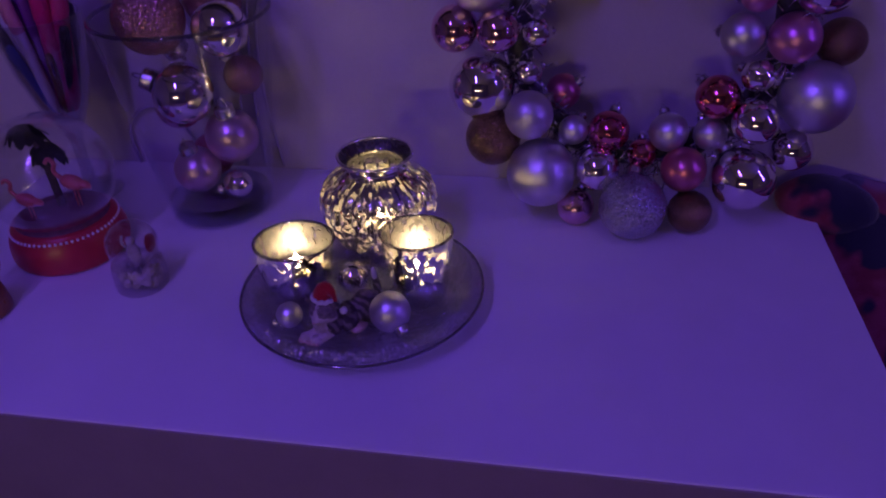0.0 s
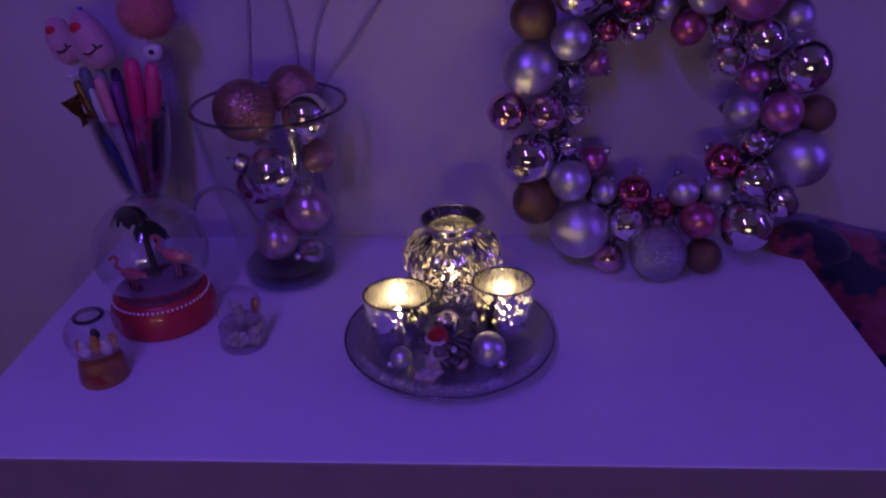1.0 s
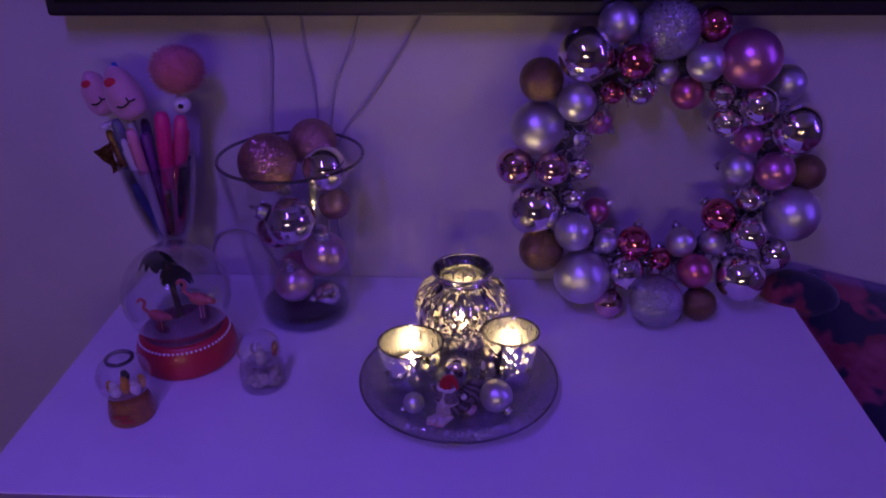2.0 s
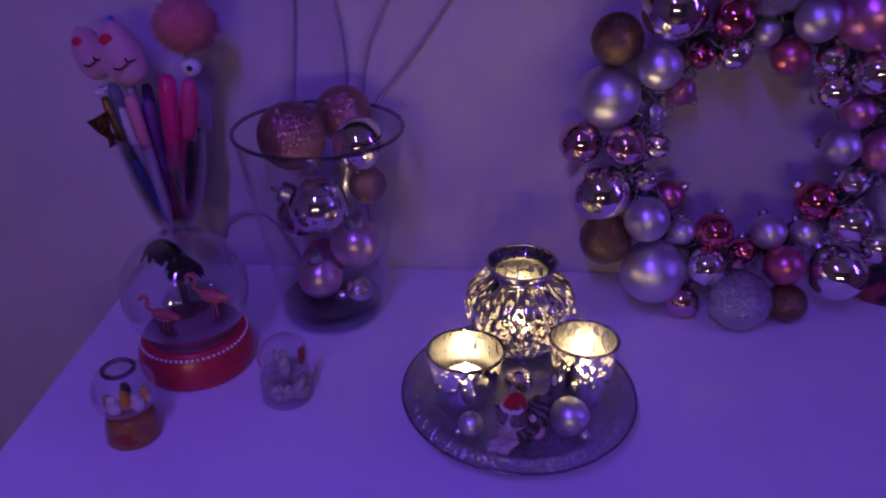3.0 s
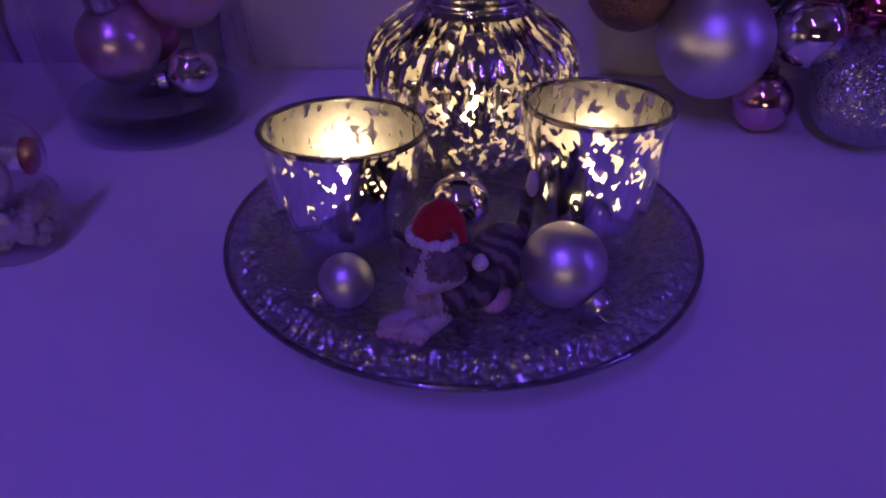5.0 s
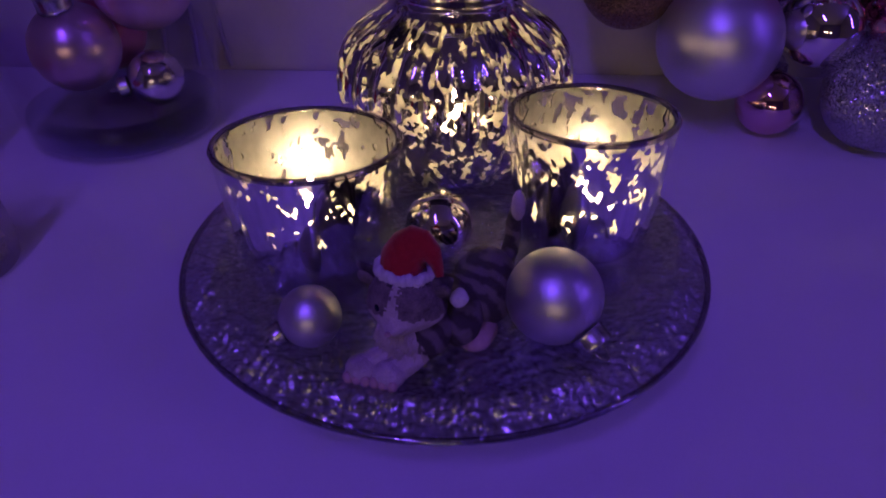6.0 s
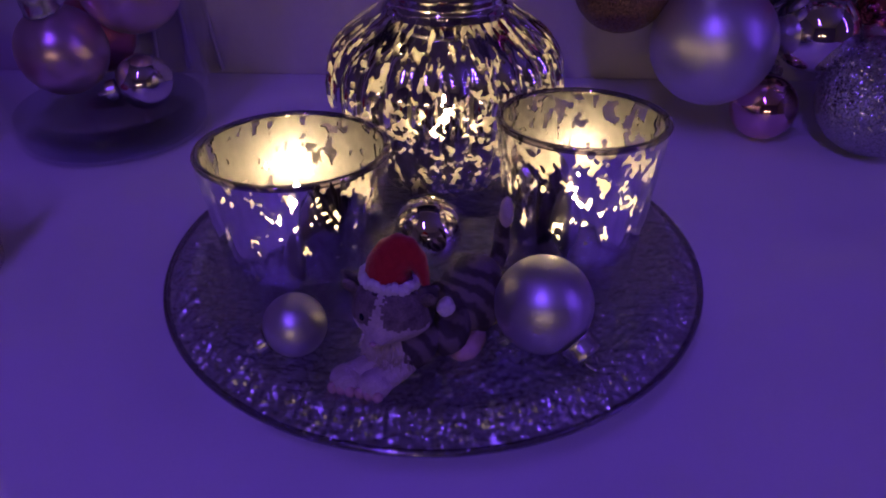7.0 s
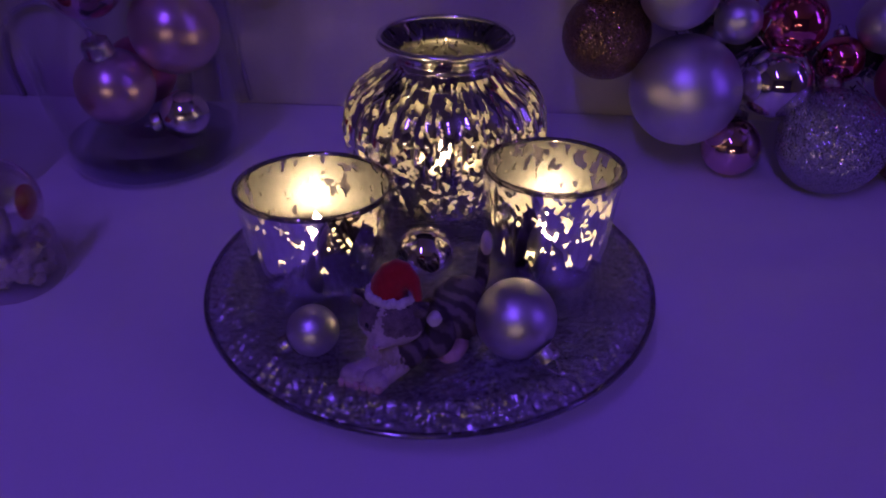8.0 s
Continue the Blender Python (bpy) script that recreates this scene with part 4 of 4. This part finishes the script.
def pen(foot, tip, r, colour, label, cap=None, metal=0.0, name="pen"):
    """A pen between two points: barrel, tip and cap."""
    a, b = Vector(foot), Vector(tip)
    ln = (b - a).length
    th = thing(name, Matrix.Translation(a) @ (b - a).to_track_quat("Z", "Y").to_matrix().to_4x4(), label, "pen", group="pens in the goblet")
    part("barrel", lathe([(0, 0), (r * 0.35, 0.001), (r * 0.9, 0.012), (r, 0.016), (r, ln * 0.62), (r * 0.98, ln * 0.62 + 0.0005)], 18), surface("pen_barrel", colour, rough=0.3, metal=metal, grain=150.0, coat=0.3), th)
    part("cap", lathe([(r * 1.02, ln * 0.62), (r * 1.10, ln * 0.62 + 0.0008), (r * 1.08, ln * 0.9), (r * 0.95, ln * 0.97), (r * 0.6, ln), (0, ln)], 18), surface("pen_cap", cap or colour, rough=0.3, metal=metal, grain=150.0, coat=0.3), th)
    part("clip", box((r * 0.5, 0.0012, ln * 0.2), (0, -r * 1.25, ln * 0.8), 0.0004), SILVER_METAL if metal else surface("pen_clip", tuple(c * 0.8 for c in (cap or colour)), rough=0.3), th)
    return th


def at_cup(x, y, z):
    return (CUP[0] + x, CUP[1] + y, CUP[2] + z)


def pen_in(x, y, z, r, colour, label, cap=None, metal=0.0):
    """A pen whose foot stands inside the bowl and whose tip leans out to (x, y, z)."""
    pen(at_cup(0.30 * x, 0.30 * y, 0.088), at_cup(x, y, z), r, colour, label, cap, metal)


pen_in(0.020, -0.012, 0.232, 0.0074, (0.70, 0.02, 0.16), "bright pink felt pen in the goblet", (0.78, 0.03, 0.20))
pen_in(0.036, -0.004, 0.226, 0.0068, (0.62, 0.02, 0.14), "dark pink pen with a fuzzy pompom in the goblet", (0.72, 0.06, 0.22))
pen_in(-0.004, -0.006, 0.208, 0.0056, (0.24, 0.06, 0.28), "purple pen in the goblet")
pen_in(0.009, -0.006, 0.214, 0.0036, (0.02, 0.02, 0.025), "black pen in the goblet", (0.10, 0.10, 0.12))
pen_in(-0.010, -0.024, 0.218, 0.0052, (0.72, 0.68, 0.70), "white patterned pen with a pink end in the goblet", (0.75, 0.30, 0.36))
pen_in(-0.021, -0.020, 0.206, 0.0034, (0.70, 0.68, 0.72), "slim white pen in the goblet")
pen_in(-0.029, -0.012, 0.224, 0.0056, (0.10, 0.12, 0.16), "slate grey pen in the goblet", (0.14, 0.16, 0.22))
pen_in(-0.030, 0.012, 0.276, 0.0036, (0.05, 0.10, 0.38), "tall blue pencil in the goblet", (0.08, 0.20, 0.60))
pen_in(-0.046, 0.002, 0.208, 0.0042, (0.28, 0.17, 0.05), "golden brown pen in the goblet", (0.42, 0.26, 0.06), 0.6)
pen_in(0.030, 0.010, 0.178, 0.0046, (0.015, 0.02, 0.05), "short dark navy pen in the goblet")
pen_in(-0.018, -0.024, 0.158, 0.0040, (0.04, 0.10, 0.42), "short blue pen in the goblet")
pen_in(0.016, -0.020, 0.150, 0.0036, (0.36, 0.26, 0.10), "short brass pen in the goblet", None, 0.8)


pen_in(-0.012, 0.016, 0.216, 0.0050, (0.10, 0.04, 0.14), "dark violet pen in the goblet")
pen_in(-0.022, 0.004, 0.218, 0.0044, (0.04, 0.09, 0.20), "blue ballpoint pen in the goblet", (0.5, 0.5, 0.55))
pen_in(0.026, 0.014, 0.186, 0.0050, (0.02, 0.025, 0.05), "dark marker in the goblet", (0.03, 0.03, 0.06))
pen_in(0.031, -0.008, 0.172, 0.0044, (0.03, 0.03, 0.04), "short black marker in the goblet")
pen_in(-0.030, -0.012, 0.172, 0.0042, (0.05, 0.06, 0.09), "short grey pen in the goblet")


def foil_tag():
    bm = bmesh.new()
    rows = []
    for i in range(9):
        t = i / 8
        rows.append([bm.verts.new((0.0045 * (k - 1) + 0.003 * math.sin(5 * t + k), 0.0025 * math.sin(9 * t + 2 * k), 0.030 * t)) for k in range(4)])
    for p, q in zip(rows, rows[1:]):
        for k in range(3):
            bm.faces.new((p[k], p[k + 1], q[k + 1], q[k]))
    bmesh.ops.solidify(bm, geom=bm.faces[:], thickness=0.0008)
    ob = part("foil_wrapper", bm, surface("gold_foil", (0.42, 0.27, 0.09), (0.16, 0.09, 0.03), rough=0.3, metal=0.8, grain=160.0, bump=0.6), at=pose(CUP[0] - 0.0405, CUP[1] - 0.010, CUP[2] + 0.166, 0, -22, 20), smooth=False)
    tagged(ob, "crinkled golden foil wrapper stuck among the pens", "wrapper")


foil_tag()


def plush_topper(at, size, label):
    th = thing("pen_topper", at, label, "pen topper", group="plush pen toppers")
    pinkish = surface("pink_plush", (0.62, 0.34, 0.42), (0.54, 0.28, 0.36), rough=0.95, grain=400.0, fine=2000.0, bump=0.8, sheen=0.5)
    r = size
    th.matrix_basis = th.matrix_basis @ pose(0, 0, 0, 0, -16, 0)
    bm = blob(bmesh.new(), (0, 0, 0), (r, r * 0.85, r * 1.5), 28, 20, None, 0, 0.0012, 90.0)
    for w in bm.verts:
        k = 1.0 - 0.20 * w.co.z / (1.5 * r)
        w.co.x, w.co.y = w.co.x * k, w.co.y * k
    part("head", bm, pinkish, th, "soft pink plush head")
    redp = surface("red_patch", (0.60, 0.03, 0.06), rough=0.9)
    part("cheek", blob(bmesh.new(), (-0.10 * r, -0.60 * r, 0.80 * r), (0.34 * r, 0.14 * r, 0.26 * r), 14, 10), redp, th, "red felt patch")
    part("stitch", tube([(-0.20 * r, -0.90 * r, -0.42 * r), (0.10 * r, -0.94 * r, -0.56 * r), (0.48 * r, -0.82 * r, -0.40 * r)], 0.0010, 6), BLACK_PLASTIC, th, "black stitched line")
    part("stitch", tube([(0.44 * r, -0.80 * r, -0.12 * r), (0.48 * r, -0.82 * r, -0.38 * r), (0.80 * r, -0.62 * r, -0.34 * r)], 0.0010, 6), BLACK_PLASTIC, th, "black stitched line")


plush_topper(at_cup(-0.021, 0.002, 0.247), 0.0190, "pink plush animal-shaped pen topper with a stitched smile")
plush_topper(at_cup(-0.050, 0.006, 0.246), 0.0158, "smaller pink plush pen topper beside another")


def pompom(at, r):
    th = thing("pompom", at, "fluffy coral pink pompom on a pen", "pompom")
    fur = surface("coral_fur", (0.66, 0.22, 0.25), (0.54, 0.16, 0.19), rough=0.95, grain=300.0, fine=1500.0, sheen=0.4)
    r2 = random.Random(5)
    bm = blob(bmesh.new(), (0, 0, 0), (r * 0.78, r * 0.78, r * 0.70), 24, 16, None, 0, 0.002, 80.0)
    for i in range(2600):
        d = Vector((r2.gauss(0, 1), r2.gauss(0, 1), r2.gauss(0, 1) * 0.9)).normalized()
        s = d.orthogonal().normalized() * 0.0007
        e = d * r * r2.uniform(0.86, 1.04) + Vector((r2.uniform(-1, 1), r2.uniform(-1, 1), r2.uniform(-1.4, 0.6))) * 0.0022
        e.z *= 0.90
        b0 = d * r * 0.70
        c = d.cross(s).normalized() * 0.0006
        v = [bm.verts.new(b0 - s), bm.verts.new(b0 + s), bm.verts.new(b0 + c), bm.verts.new(e)]
        for tri in ((0, 1, 3), (1, 2, 3), (2, 0, 3)):
            bm.faces.new([v[k] for k in tri])
    part("fluff", bm, fur, th)
    part("bead_head", blob(bmesh.new(), (0.0005, -0.004, -r * 1.22), (0.0088, 0.0085, 0.0082), 20, 14), surface("white_bead", (0.78, 0.76, 0.78), rough=0.4), th, "white bead with a dark mark")
    part("bead_mark", blob(bmesh.new(), (0.0020, -0.0118, -r * 1.20), (0.0030, 0.0014, 0.0026), 12, 8), BLACK_PLASTIC, th, "black mark")


part_frill = part("lace_frill", lathe([(0.003, 0), (0.0085, 0.001), (0.0105, 0.003), (0.007, 0.0055), (0.003, 0.006)], 40, lambda a, z: 1 + 0.12 * math.sin(9 * a)), surface("white_lace", (0.72, 0.68, 0.70), rough=0.9, grain=500.0, bump=0.6), at=pose(CUP[0] - 0.040, CUP[1] - 0.004, CUP[2] + 0.2135, 0, -16, 0))
tagged(part_frill, "small white lace frill under a plush pen topper", "frill")


pompom(at_cup(0.038, 0.003, 0.272), 0.0290)


# ---- patterned blanket beside the dresser ----
def blanket():
    m, nt, out = mat("patterned_cloth")
    p = node(nt, "ShaderNodeBsdfPrincipled", Roughness=0.95)
    p.inputs["Sheen Weight"].default_value = 0.3
    v = coords(nt)
    big = noise_of(nt, v, 15.0, 2.0)
    base = ramp(nt, noise_of(nt, v, 40.0, 4.0), (0.20, 0.015, 0.036), (0.34, 0.06, 0.11), 0.35, 0.65)
    navy = node(nt, "ShaderNodeMix")
    navy.data_type = "RGBA"
    nt.links.new(ramp(nt, big, (0, 0, 0), (1, 1, 1), 0.50, 0.54), navy.inputs[0])
    nt.links.new(base, navy.inputs[6])
    navy.inputs[7].default_value = (0.008, 0.010, 0.035, 1)
    nt.links.new(navy.outputs[2], p.inputs["Base Color"])
    nt.links.new(bump_of(nt, noise_of(nt, v, 900.0, 2.0), 0.5, 0.001), p.inputs["Normal"])
    nt.links.new(p.outputs[0], out.inputs[0])
    bm = bmesh.new()
    nx, ny = 46, 46
    rows = []
    for j in range(ny + 1):
        row = []
        for i in range(nx + 1):
            u, w = i / nx, j / ny
            x, y = 0.384 + 0.62 * u, -0.75 + (WALL - 0.006 + 0.75) * w
            z = 0.66 + 0.145 * (w ** 2.5) + 0.020 * math.sin(19 * x + 5 * y) * w + 0.03 * noise.noise(Vector((x * 7, y * 7, 1)))
            edge = min(1.0, min(u, 1 - u, w) / 0.05)
            z -= 0.035 * (1 - edge) ** 2
            row.append(bm.verts.new((x, y, z)))
        rows.append(row)
    for j in range(ny):
        for i in range(nx):
            bm.faces.new((rows[j][i], rows[j][i + 1], rows[j + 1][i + 1], rows[j + 1][i]))
    rim = [rows[0][i] for i in range(nx + 1)] + [rows[j][nx] for j in range(1, ny + 1)] + [rows[ny][i] for i in range(nx - 1, -1, -1)] + [rows[j][0] for j in range(ny - 1, 0, -1)]
    low = [bm.verts.new((w.co.x, w.co.y, 0.001)) for w in rim]
    for k in range(len(rim)):
        q = (k + 1) % len(rim)
        bm.faces.new((rim[q], rim[k], low[k], low[q]))
    bm.faces.new(low)
    blob(bm, (0.388, 0.186, 0.804), (0.046, 0.029, 0.026), 24, 16, pose(0, 0, 0, 0, 8, -10), 0, 0.004, 30.0)
    ob = part("blanket", bm, m)
    tagged(ob, "dark red and navy patterned blanket heaped beside the dresser", "blanket")


blanket()
